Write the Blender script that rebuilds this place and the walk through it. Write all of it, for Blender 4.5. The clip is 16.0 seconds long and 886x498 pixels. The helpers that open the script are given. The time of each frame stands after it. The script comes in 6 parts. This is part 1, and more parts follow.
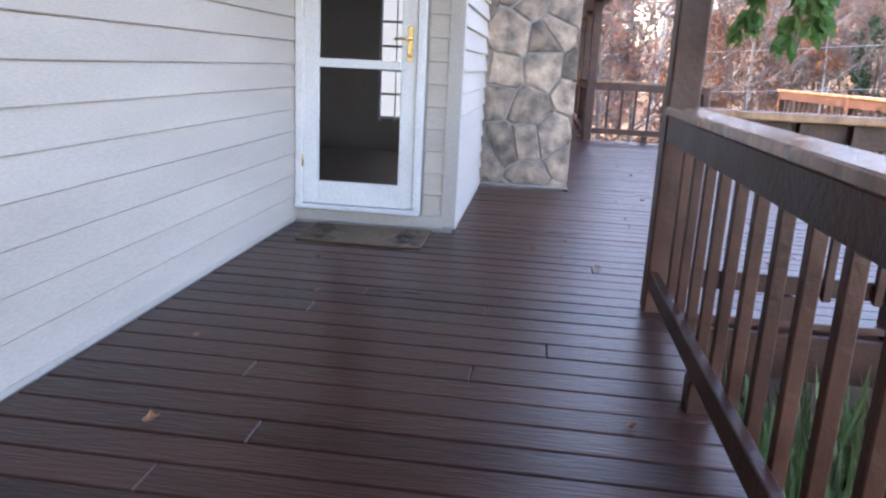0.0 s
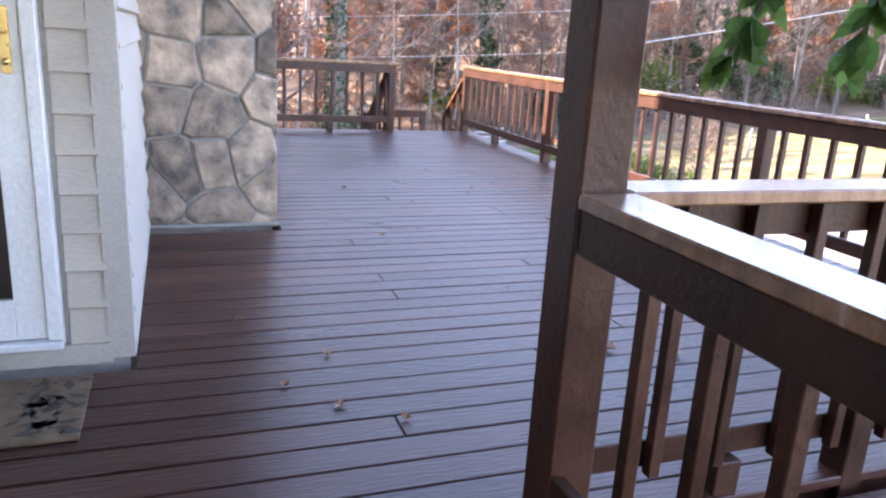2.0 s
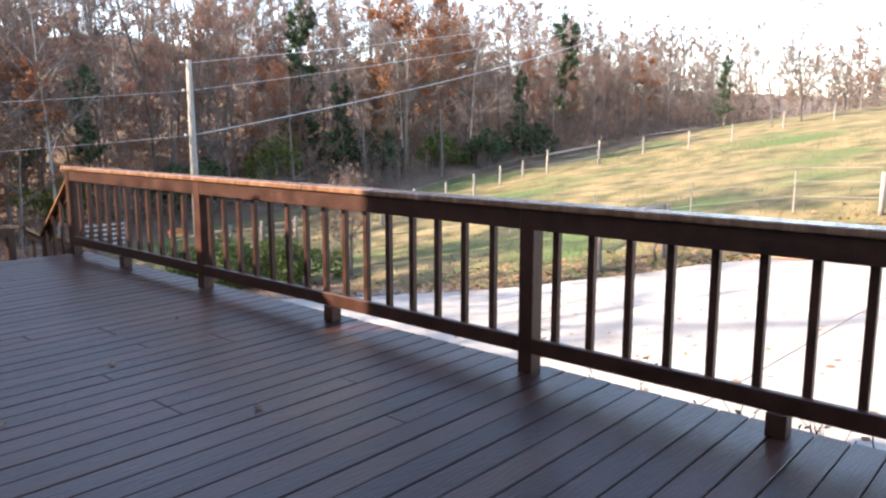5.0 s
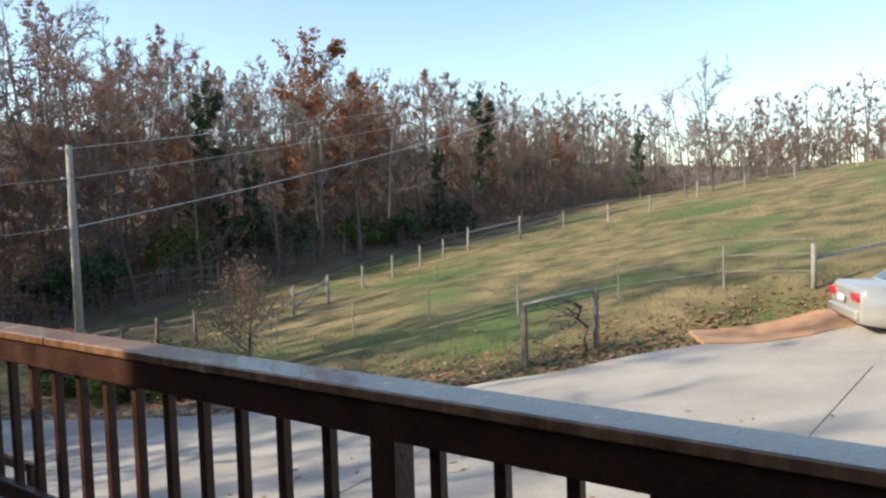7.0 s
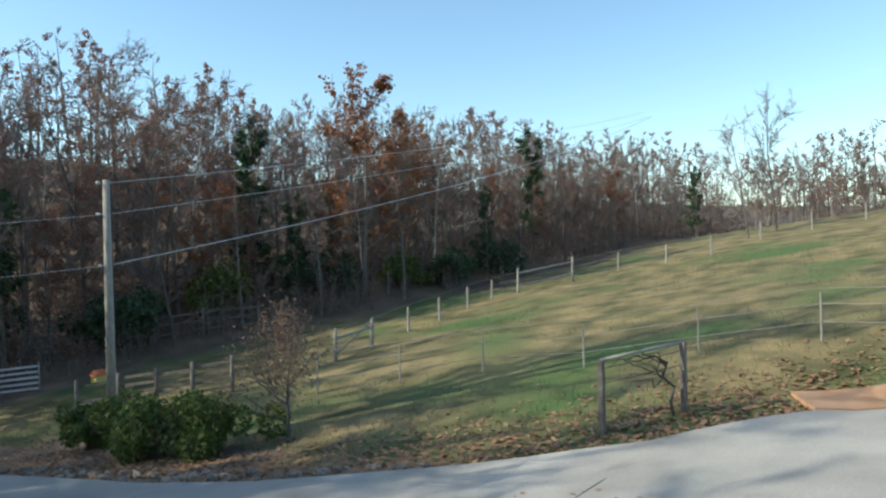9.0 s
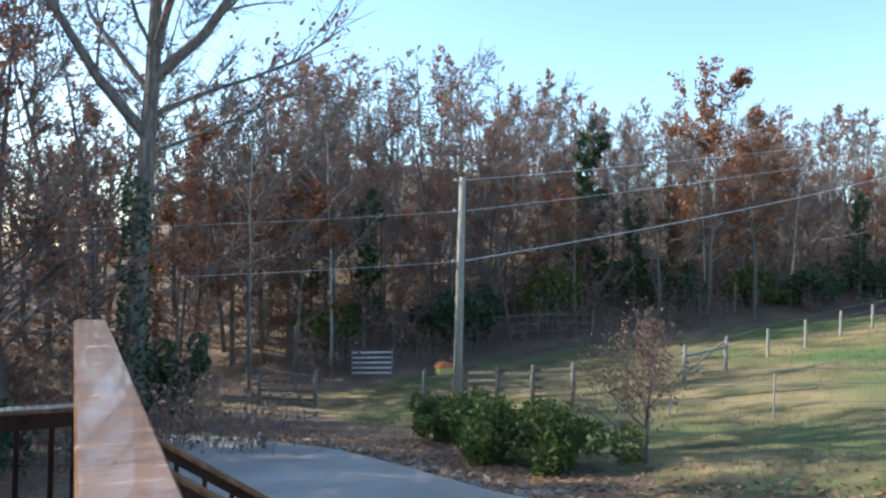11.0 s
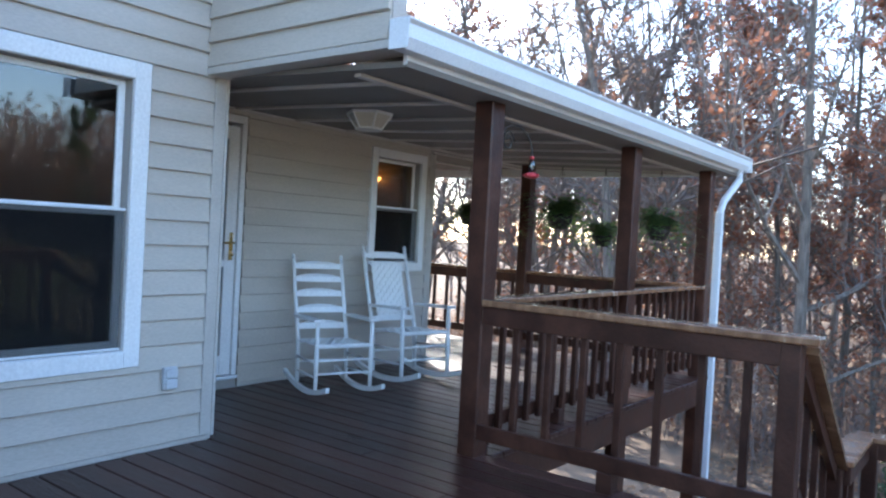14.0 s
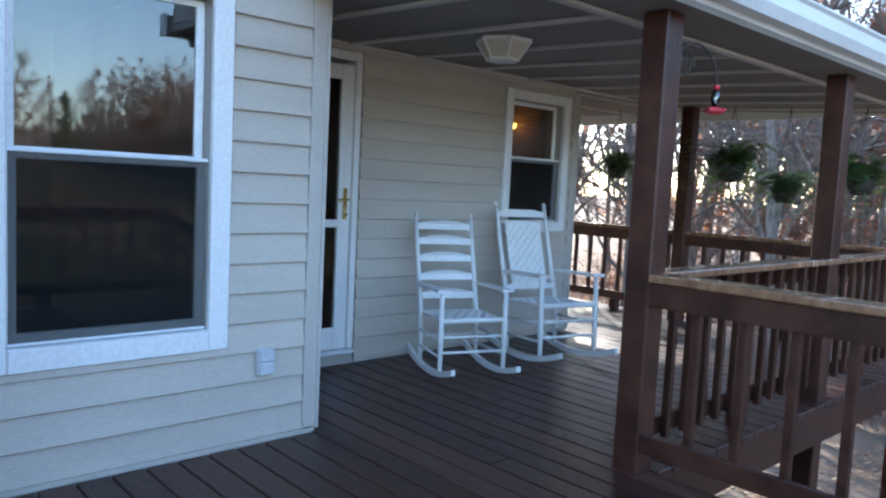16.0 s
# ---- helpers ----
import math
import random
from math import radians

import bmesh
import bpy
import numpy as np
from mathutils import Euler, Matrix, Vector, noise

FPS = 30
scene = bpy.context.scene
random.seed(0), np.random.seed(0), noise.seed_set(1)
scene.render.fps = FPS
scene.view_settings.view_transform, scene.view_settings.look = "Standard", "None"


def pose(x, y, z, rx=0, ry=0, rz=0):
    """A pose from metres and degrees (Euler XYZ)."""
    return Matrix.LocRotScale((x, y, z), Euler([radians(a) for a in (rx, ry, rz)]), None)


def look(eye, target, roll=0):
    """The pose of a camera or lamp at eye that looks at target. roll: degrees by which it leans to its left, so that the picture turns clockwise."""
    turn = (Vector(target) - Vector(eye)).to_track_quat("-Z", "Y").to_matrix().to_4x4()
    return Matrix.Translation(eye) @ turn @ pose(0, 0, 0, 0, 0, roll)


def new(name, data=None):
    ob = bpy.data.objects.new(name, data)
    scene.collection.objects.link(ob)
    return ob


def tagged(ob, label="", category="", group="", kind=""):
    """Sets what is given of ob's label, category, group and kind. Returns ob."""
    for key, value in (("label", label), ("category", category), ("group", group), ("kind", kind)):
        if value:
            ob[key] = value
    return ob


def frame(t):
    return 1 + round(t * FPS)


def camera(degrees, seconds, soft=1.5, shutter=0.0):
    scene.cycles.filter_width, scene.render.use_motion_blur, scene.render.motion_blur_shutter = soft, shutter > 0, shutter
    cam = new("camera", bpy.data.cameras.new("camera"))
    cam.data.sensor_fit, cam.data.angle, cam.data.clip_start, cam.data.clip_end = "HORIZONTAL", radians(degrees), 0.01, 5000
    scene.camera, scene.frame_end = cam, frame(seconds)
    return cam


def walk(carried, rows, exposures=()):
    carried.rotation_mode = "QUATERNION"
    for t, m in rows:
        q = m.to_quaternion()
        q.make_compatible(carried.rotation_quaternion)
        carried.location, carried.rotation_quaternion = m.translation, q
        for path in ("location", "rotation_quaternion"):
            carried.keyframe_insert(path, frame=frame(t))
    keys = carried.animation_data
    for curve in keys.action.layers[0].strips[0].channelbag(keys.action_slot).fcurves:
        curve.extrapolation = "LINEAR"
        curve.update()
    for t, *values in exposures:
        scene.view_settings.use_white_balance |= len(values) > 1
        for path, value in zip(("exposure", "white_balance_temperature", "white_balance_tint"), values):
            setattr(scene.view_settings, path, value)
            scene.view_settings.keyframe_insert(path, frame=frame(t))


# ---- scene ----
cam = camera(61.9, 16.0, soft=2.3)

EXPOSURES = [(0, 3.45, 6850, 26), (2.5, 3.4, 6850, 27), (3.5, 3.1, 6800, 26), (5.8, 1.45, 6900, 11), (7, 0.8, 6600, 6), (8.2, 0.55, 6250, -1), (10.3, 0.75, 5700, -5), (11.5, 1.45, 5900, 8), (12, 1.8, 6000, 9),
             (12.5, 2.05, 5900, 10), (13, 2.15, 5800, 10), (14, 2.35, 5750, 9), (16, 2.45, 5700, 7)]
PATH = [
    (0, (1.056, -0.006, 1.099), (0.828, 1.920, 0.611), 2.9),
    (0.5, (0.944, 0.486, 1.146), (1.029, 2.424, 0.659), 3.0),
    (1, (0.786, 1.078, 1.199), (1.176, 2.991, 0.762), 2.0),
    (1.5, (0.813, 1.485, 1.230), (1.303, 3.353, 0.708), 2.1),
    (2, (0.736, 1.934, 1.283), (1.404, 3.740, 0.743), 3.4),
    (2.5, (0.633, 2.286, 1.324), (1.480, 4.016, 0.785), 4.7),
    (3, (0.588, 2.688, 1.319), (1.706, 4.264, 0.802), 3.6),
    (3.5, (0.484, 3.039, 1.250), (1.821, 4.439, 0.745), 2.1),
    (4.75, (1.250, 3.760, 1.330), (2.710, 5.060, 0.990), 0.3),
    (5.8, (2.155, 4.389, 1.416), (3.693, 5.647, 1.189), -1.2),
    (6, (2.360, 4.441, 1.449), (3.926, 5.670, 1.259), -1.5),
    (6.5, (2.664, 4.698, 1.464), (4.245, 5.915, 1.323), -0.8),
    (7, (3.142, 4.848, 1.485), (4.761, 6.016, 1.369), -1.8),
    (7.5, (3.482, 5.080, 1.536), (5.119, 6.226, 1.445), -1.5),
    (8, (3.836, 5.311, 1.551), (5.473, 6.458, 1.480), -1.7),
    (8.2, (3.962, 5.466, 1.526), (5.630, 6.568, 1.500), -2.2),
    (9.25, (4.420, 6.450, 1.490), (5.920, 7.770, 1.490), -0.9),
    (10.3, (4.660, 7.400, 1.460), (5.966, 8.915, 1.496), 0.2),
    (10.5, (4.700, 7.580, 1.450), (5.934, 9.154, 1.480), 0.3),
    (11, (4.720, 8.075, 1.351), (5.614, 9.863, 1.368), 1.5),
    (11.5, (4.720, 8.080, 1.460), (5.191, 10.024, 1.443), 3.1),
    (12, (4.709, 8.582, 1.382), (4.907, 10.572, 1.365), 3.6),
    (12.5, (4.561, 8.563, 1.370), (4.513, 10.561, 1.304), 4.2),
    (13, (4.596, 8.830, 1.348), (4.086, 10.763, 1.295), 2.3),
    (13.5, (4.621, 8.710, 1.293), (3.657, 10.462, 1.262), 3.5),
    (14, (4.410, 8.576, 1.329), (3.195, 10.163, 1.294), 3.1),
    (14.5, (4.357, 8.558, 1.330), (3.010, 10.035, 1.271), 3.6),
    (15, (4.190, 8.732, 1.334), (2.755, 10.118, 1.193), 4.0),
    (15.5, (3.938, 9.025, 1.307), (2.433, 10.335, 1.166), 4.3),
    (16, (3.771, 9.271, 1.324), (2.298, 10.612, 1.150), 2.8),
]
walk(cam, [(t, look(eye, target, roll)) for t, eye, target, roll in PATH], EXPOSURES)

# ---- world, sun ----
SUN_YAW, SUN_UP = 48.0, 30.0
world = bpy.data.worlds.new("sky")
scene.world = world
world.use_nodes = True
wn = world.node_tree.nodes
sky = wn.new("ShaderNodeTexSky")
sky.sky_type = "NISHITA"
sky.sun_disc = False
sky.sun_elevation = radians(SUN_UP)
sky.sun_rotation = radians(-SUN_YAW)
sky.air_density, sky.dust_density, sky.ozone_density = 1.0, 0.5, 1.0
wn["Background"].inputs["Strength"].default_value = 0.155
world.node_tree.links.new(sky.outputs[0], wn["Background"].inputs["Color"])
sun = new("sun", bpy.data.lights.new("sun", "SUN"))
sun.data.energy, sun.data.angle, sun.data.color = 4.2, radians(0.6), (1.0, 0.88, 0.72)
sun_way = Vector((-math.sin(radians(SUN_YAW)) * math.cos(radians(SUN_UP)), math.cos(radians(SUN_YAW)) * math.cos(radians(SUN_UP)), math.sin(radians(SUN_UP))))
sun.matrix_world = look(sun_way * 60, (0, 0, 0))


# ---- materials ----
def mat(name, c1, c2, rough=0.6, spec=0.5, metal=0.0, scale=6.0, stretch=(1, 1, 1), bump=0.15, fine=80.0, rnd=0.0, island=False, dirt=None, coat=0.0, rough2=None):
    """Two-scale procedural surface: broad patches c1 to c2, fine relief, a random tone per object or per piece."""
    m = bpy.data.materials.new(name)
    m.use_nodes = True
    n, l = m.node_tree.nodes, m.node_tree.links
    b = n["Principled BSDF"]
    b.inputs["Metallic"].default_value = metal
    b.inputs["Coat Weight"].default_value = coat
    b.inputs["Specular IOR Level"].default_value = spec
    tc, mp = n.new("ShaderNodeTexCoord"), n.new("ShaderNodeMapping")
    mp.inputs["Scale"].default_value = stretch
    l.new(tc.outputs["Object"], mp.inputs["Vector"])
    vec = mp.outputs["Vector"]
    if rnd or island:
        info = n.new("ShaderNodeNewGeometry") if island else n.new("ShaderNodeObjectInfo")
        rand = info.outputs["Random Per Island"] if island else info.outputs["Random"]
        add = n.new("ShaderNodeVectorMath")
        add.operation = "ADD"
        sc = n.new("ShaderNodeMath")
        sc.operation = "MULTIPLY"
        sc.inputs[1].default_value = 37.0
        l.new(rand, sc.inputs[0])
        l.new(vec, add.inputs[0])
        l.new(sc.outputs[0], add.inputs[1])
        vec = add.outputs[0]
    big, small = n.new("ShaderNodeTexNoise"), n.new("ShaderNodeTexNoise")
    big.inputs["Scale"].default_value, big.inputs["Detail"].default_value = scale, 5.0
    small.inputs["Scale"].default_value, small.inputs["Detail"].default_value = fine, 4.0
    l.new(vec, big.inputs["Vector"])
    l.new(vec, small.inputs["Vector"])
    ramp = n.new("ShaderNodeValToRGB")
    ramp.color_ramp.elements[0].position, ramp.color_ramp.elements[1].position = 0.32, 0.68
    ramp.color_ramp.elements[0].color, ramp.color_ramp.elements[1].color = (*c1, 1), (*c2, 1)
    l.new(big.outputs["Fac"], ramp.inputs["Fac"])
    col = ramp.outputs["Color"]
    grain = n.new("ShaderNodeMixRGB")
    grain.blend_type = "MULTIPLY"
    grain.inputs["Fac"].default_value = 0.35
    l.new(col, grain.inputs["Color1"])
    l.new(small.outputs["Fac"], grain.inputs["Color2"])
    bright = n.new("ShaderNodeBrightContrast")
    bright.inputs["Bright"].default_value = 0.0
    l.new(grain.outputs["Color"], bright.inputs["Color"])
    col = bright.outputs["Color"]
    if rnd:
        hsv, mr = n.new("ShaderNodeHueSaturation"), n.new("ShaderNodeMapRange")
        mr.inputs["To Min"].default_value, mr.inputs["To Max"].default_value = 1.2 - rnd, 1.2 + rnd
        l.new(rand, mr.inputs["Value"])
        l.new(mr.outputs["Result"], hsv.inputs["Value"])
        l.new(col, hsv.inputs["Color"])
        col = hsv.outputs["Color"]
    if dirt:
        dn, dr, dm = n.new("ShaderNodeTexNoise"), n.new("ShaderNodeValToRGB"), n.new("ShaderNodeMixRGB")
        dn.inputs["Scale"].default_value, dn.inputs["Detail"].default_value = dirt[1], 6.0
        dr.color_ramp.elements[0].position, dr.color_ramp.elements[1].position = dirt[2], dirt[2] + 0.15
        l.new(vec, dn.inputs["Vector"])
        l.new(dn.outputs["Fac"], dr.inputs["Fac"])
        l.new(dr.outputs["Color"], dm.inputs["Fac"])
        l.new(col, dm.inputs["Color1"])
        dm.inputs["Color2"].default_value = (*dirt[0], 1)
        col = dm.outputs["Color"]
    l.new(col, b.inputs["Base Color"])
    rr = n.new("ShaderNodeMapRange")
    rr.inputs["To Min"].default_value, rr.inputs["To Max"].default_value = rough, rough2 if rough2 is not None else min(1.0, rough + 0.15)
    l.new(big.outputs["Fac"], rr.inputs["Value"])
    l.new(rr.outputs["Result"], b.inputs["Roughness"])
    if bump:
        bp = n.new("ShaderNodeBump")
        bp.inputs["Strength"].default_value, bp.inputs["Distance"].default_value = bump, 0.01
        l.new(small.outputs["Fac"], bp.inputs["Height"])
        l.new(bp.outputs["Normal"], b.inputs["Normal"])
    return m


def glass_mat(name, tint=(0.9, 0.95, 0.95), clear=0.75, ior=2.15):
    """Window glass: clear, with a mirror's gloss."""
    m = bpy.data.materials.new(name)
    m.use_nodes = True
    n, l = m.node_tree.nodes, m.node_tree.links
    out = n["Material Output"]
    tr, gl, mx, fr = n.new("ShaderNodeBsdfTransparent"), n.new("ShaderNodeBsdfGlossy"), n.new("ShaderNodeMixShader"), n.new("ShaderNodeFresnel")
    tr.inputs["Color"].default_value = (*[c * clear for c in tint], 1)
    gl.inputs["Roughness"].default_value = 0.02
    fr.inputs["IOR"].default_value = ior
    l.new(fr.outputs[0], mx.inputs[0])
    l.new(tr.outputs[0], mx.inputs[1])
    l.new(gl.outputs[0], mx.inputs[2])
    l.new(mx.outputs[0], out.inputs["Surface"])
    return m


def glow(name, color, strength):
    m = bpy.data.materials.new(name)
    m.use_nodes = True
    b = m.node_tree.nodes["Principled BSDF"]
    b.inputs["Base Color"].default_value = (*color, 1)
    b.inputs["Emission Color"].default_value = (*color, 1)
    b.inputs["Emission Strength"].default_value = strength
    return m


M_DECK = mat("stained_deck", (0.033, 0.0115, 0.0085), (0.066, 0.027, 0.019), 0.2, spec=0.33, scale=2.5, stretch=(0.35, 3, 3), bump=0.35, fine=30, rnd=0.42, rough2=0.44, dirt=((0.11, 0.068, 0.05), 3.0, 0.66))
M_RAIL = mat("stained_rail", (0.032, 0.011, 0.0065), (0.070, 0.026, 0.015), 0.30, spec=0.35, scale=7, bump=0.3, fine=45, rnd=0.2, rough2=0.55)
M_CAP = mat("weathered_cap", (0.15, 0.07, 0.036), (0.30, 0.16, 0.085), 0.17, scale=5, stretch=(3, 1, 1), bump=0.10, coat=0.32, fine=40, rnd=0.15, rough2=0.32, dirt=((0.38, 0.27, 0.20), 5.0, 0.64))
M_SIDING = mat("vinyl_siding", (0.43, 0.385, 0.33), (0.49, 0.44, 0.38), 0.42, scale=1.2, stretch=(1, 1, 5), bump=0.12, fine=35, rnd=0.03)
M_SHEATH = mat("sheathing", (0.42, 0.39, 0.36), (0.46, 0.43, 0.39), 0.7, scale=2, bump=0.1)
M_WHITE = mat("white_paint", (0.84, 0.84, 0.84), (0.90, 0.90, 0.89), 0.35, scale=5, bump=0.06, fine=60, dirt=((0.68, 0.66, 0.62), 6.0, 0.70))
M_TRIM = mat("tan_trim", (0.50, 0.46, 0.41), (0.56, 0.52, 0.47), 0.45, scale=4, bump=0.08)
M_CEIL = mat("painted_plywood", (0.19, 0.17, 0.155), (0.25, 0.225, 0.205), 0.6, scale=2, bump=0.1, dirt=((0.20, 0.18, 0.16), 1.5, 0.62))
M_STONE = mat("field_stone", (0.10, 0.08, 0.068), (0.42, 0.31, 0.22), 0.7, scale=7, bump=0.8, fine=26, rnd=0.6, dirt=((0.30, 0.22, 0.15), 4.0, 0.60))
M_MORTAR = mat("mortar", (0.29, 0.265, 0.235), (0.38, 0.35, 0.31), 0.9, scale=8, bump=0.6, fine=50)
M_GLASS = glass_mat("window_glass", clear=0.6)
M_DOORGLASS = glass_mat("door_glass", clear=0.8, ior=1.4)
M_SCREEN = bpy.data.materials.new("insect_screen")
M_SCREEN.use_nodes = True
_n, _l = M_SCREEN.node_tree.nodes, M_SCREEN.node_tree.links
_mx, _tr = _n.new("ShaderNodeMixShader"), _n.new("ShaderNodeBsdfTransparent")
_n["Principled BSDF"].inputs["Base Color"].default_value = (0.012, 0.012, 0.013, 1)
_n["Principled BSDF"].inputs["Specular IOR Level"].default_value = 0.05
_n["Principled BSDF"].inputs["Roughness"].default_value = 0.7
_mx.inputs[0].default_value = 0.42
_l.new(_tr.outputs[0], _mx.inputs[1])
_l.new(_n["Principled BSDF"].outputs[0], _mx.inputs[2])
_l.new(_mx.outputs[0], _n["Material Output"].inputs["Surface"])
M_CLEAR = bpy.data.materials.new("clear_glass_back")
M_CLEAR.use_nodes = True
M_CLEAR.node_tree.links.new(M_CLEAR.node_tree.nodes.new("ShaderNodeBsdfTransparent").outputs[0], M_CLEAR.node_tree.nodes["Material Output"].inputs["Surface"])
M_BRASS = mat("polished_brass", (0.78, 0.55, 0.20), (0.85, 0.62, 0.26), 0.18, metal=1.0, scale=9, bump=0.03)
M_ALU = mat("white_aluminium", (0.78, 0.80, 0.83), (0.84, 0.86, 0.88), 0.3, scale=2, bump=0.04, dirt=((0.62, 0.62, 0.60), 3.0, 0.68))
M_DARK = mat("dark_iron", (0.025, 0.025, 0.025), (0.05, 0.045, 0.04), 0.5, scale=10, bump=0.1)
M_ROOMW = mat("room_plaster", (0.26, 0.18, 0.13), (0.34, 0.24, 0.18), 0.8, scale=2, bump=0.05)
M_ROOMF = mat("room_boards", (0.20, 0.09, 0.04), (0.28, 0.13, 0.06), 0.4, scale=4, stretch=(0.5, 4, 1), bump=0.1)
M_MAT = mat("coir_mat", (0.13, 0.082, 0.045), (0.20, 0.132, 0.075), 0.95, scale=18, bump=0.9, fine=180)
M_MATD = mat("mat_print", (0.05, 0.045, 0.035), (0.09, 0.07, 0.05), 0.95, scale=18, bump=0.9, fine=180)
M_CONC = mat("concrete", (0.37, 0.33, 0.29), (0.51, 0.46, 0.405), 0.8, scale=0.6, bump=0.35, fine=25, dirt=((0.30, 0.27, 0.23), 0.9, 0.60))
M_CLAY = mat("red_clay", (0.42, 0.22, 0.12), (0.52, 0.31, 0.18), 0.95, scale=3, bump=0.6, fine=30)
M_BARK = mat("bark", (0.095, 0.078, 0.066), (0.22, 0.185, 0.16), 0.95, scale=3, stretch=(4, 4, 0.8), bump=0.9, fine=22, rnd=0.3)
M_PALE = mat("pale_bark", (0.36, 0.33, 0.30), (0.52, 0.49, 0.45), 0.9, scale=3, stretch=(3, 3, 0.8), bump=0.6, fine=22, rnd=0.15)
M_TWIG = mat("twig_bark", (0.135, 0.108, 0.097), (0.23, 0.19, 0.17), 0.95, scale=5, bump=0.0, rnd=0.3)
M_POST = mat("grey_post", (0.24, 0.215, 0.185), (0.36, 0.325, 0.28), 0.9, scale=6, stretch=(4, 4, 1), bump=0.5, fine=30, rnd=0.15)
M_OLDWOOD = mat("old_fence_wood", (0.12, 0.10, 0.085), (0.22, 0.185, 0.155), 0.9, scale=6, bump=0.5, fine=30, rnd=0.2)


def leaf_mat(name, colours, thin=0.35):
    """Leaves: a colour per leaf out of a few, some light passing through."""
    m = bpy.data.materials.new(name)
    m.use_nodes = True
    n, l = m.node_tree.nodes, m.node_tree.links
    b = n["Principled BSDF"]
    geo, ramp = n.new("ShaderNodeNewGeometry"), n.new("ShaderNodeValToRGB")
    cr = ramp.color_ramp
    cr.elements[0].color = (*colours[0], 1)
    cr.elements[1].color = (*colours[-1], 1)
    for i, c in enumerate(colours[1:-1]):
        cr.elements.new((i + 1) / (len(colours) - 1)).color = (*c, 1)
    l.new(geo.outputs["Random Per Island"], ramp.inputs["Fac"])
    l.new(ramp.outputs["Color"], b.inputs["Base Color"])
    b.inputs["Roughness"].default_value = 0.65
    tl, mx = n.new("ShaderNodeBsdfTranslucent"), n.new("ShaderNodeMixShader")
    mx.inputs[0].default_value = thin
    l.new(ramp.outputs["Color"], tl.inputs["Color"])
    l.new(b.outputs[0], mx.inputs[1])
    l.new(tl.outputs[0], mx.inputs[2])
    l.new(mx.outputs[0], n["Material Output"].inputs["Surface"])
    return m


L_RUST = leaf_mat("rust_leaves", [(0.18, 0.085, 0.06), (0.28, 0.12, 0.07), (0.21, 0.11, 0.08), (0.33, 0.14, 0.08)], 0.45)
L_BROWN = leaf_mat("brown_leaves", [(0.18, 0.12, 0.09), (0.28, 0.18, 0.13), (0.22, 0.16, 0.125), (0.30, 0.16, 0.10)], 0.45)
L_ORANGE = leaf_mat("orange_leaves", [(0.24, 0.09, 0.035), (0.32, 0.13, 0.05), (0.19, 0.075, 0.035)])
L_PINE = leaf_mat("evergreen_leaves", [(0.03, 0.055, 0.025), (0.05, 0.085, 0.035), (0.07, 0.10, 0.04)], 0.15)
L_GREEN = leaf_mat("green_leaves", [(0.06, 0.14, 0.03), (0.10, 0.20, 0.05), (0.16, 0.26, 0.07)], 0.45)
L_SHRUB = leaf_mat("shrub_leaves", [(0.06, 0.10, 0.02), (0.12, 0.16, 0.035), (0.19, 0.21, 0.05)], 0.3)
L_FERN = leaf_mat("fern_leaves", [(0.05, 0.10, 0.025), (0.08, 0.15, 0.035), (0.12, 0.19, 0.05)], 0.3)
L_LITTER = leaf_mat("fallen_leaves", [(0.20, 0.10, 0.05), (0.32, 0.18, 0.09), (0.26, 0.13, 0.07), (0.38, 0.25, 0.14)], 0.1)
L_GRASS = leaf_mat("grass_blades", [(0.06, 0.11, 0.03), (0.11, 0.16, 0.05), (0.20, 0.19, 0.09)], 0.3)


# ---- building helpers ----
def mesh_of(name, bm, material):
    me = bpy.data.meshes.new(name)
    bm.to_mesh(me)
    bm.free()
    me.materials.append(material)
    return me


def part(name, bm, material, parent=None, label=""):
    ob = new(name, mesh_of(name, bm, material))
    if parent:
        ob.parent = parent
    return tagged(ob, label)


def thing(name, label, category, group="", kind="", at=(0, 0, 0)):
    ob = new(name)
    ob.empty_display_size = 0.1
    ob.location = at
    return tagged(ob, label, category, group, kind)


def add_box(bm, lo, hi, bevel=0.0, m=None):
    lo, hi = Vector(lo), Vector(hi)
    geo = bmesh.ops.create_cube(bm, size=1.0)
    vs = geo["verts"]
    size, mid = hi - lo, (hi + lo) / 2
    for v in vs:
        v.co = Vector((v.co.x * size.x, v.co.y * size.y, v.co.z * size.z)) + mid
    if bevel:
        es = list({e for v in vs for e in v.link_edges})
        out = bmesh.ops.bevel(bm, geom=es, offset=bevel, segments=1, affect="EDGES", profile=0.5)
        vs = list({v for f in out["faces"] for v in f.verts} | {v for v in vs if v.is_valid})
    if m is not None:
        for v in vs:
            v.co = m @ v.co
    return vs


def box(lo, hi, bevel=0.003, m=None):
    bm = bmesh.new()
    add_box(bm, lo, hi, bevel, m)
    return bm


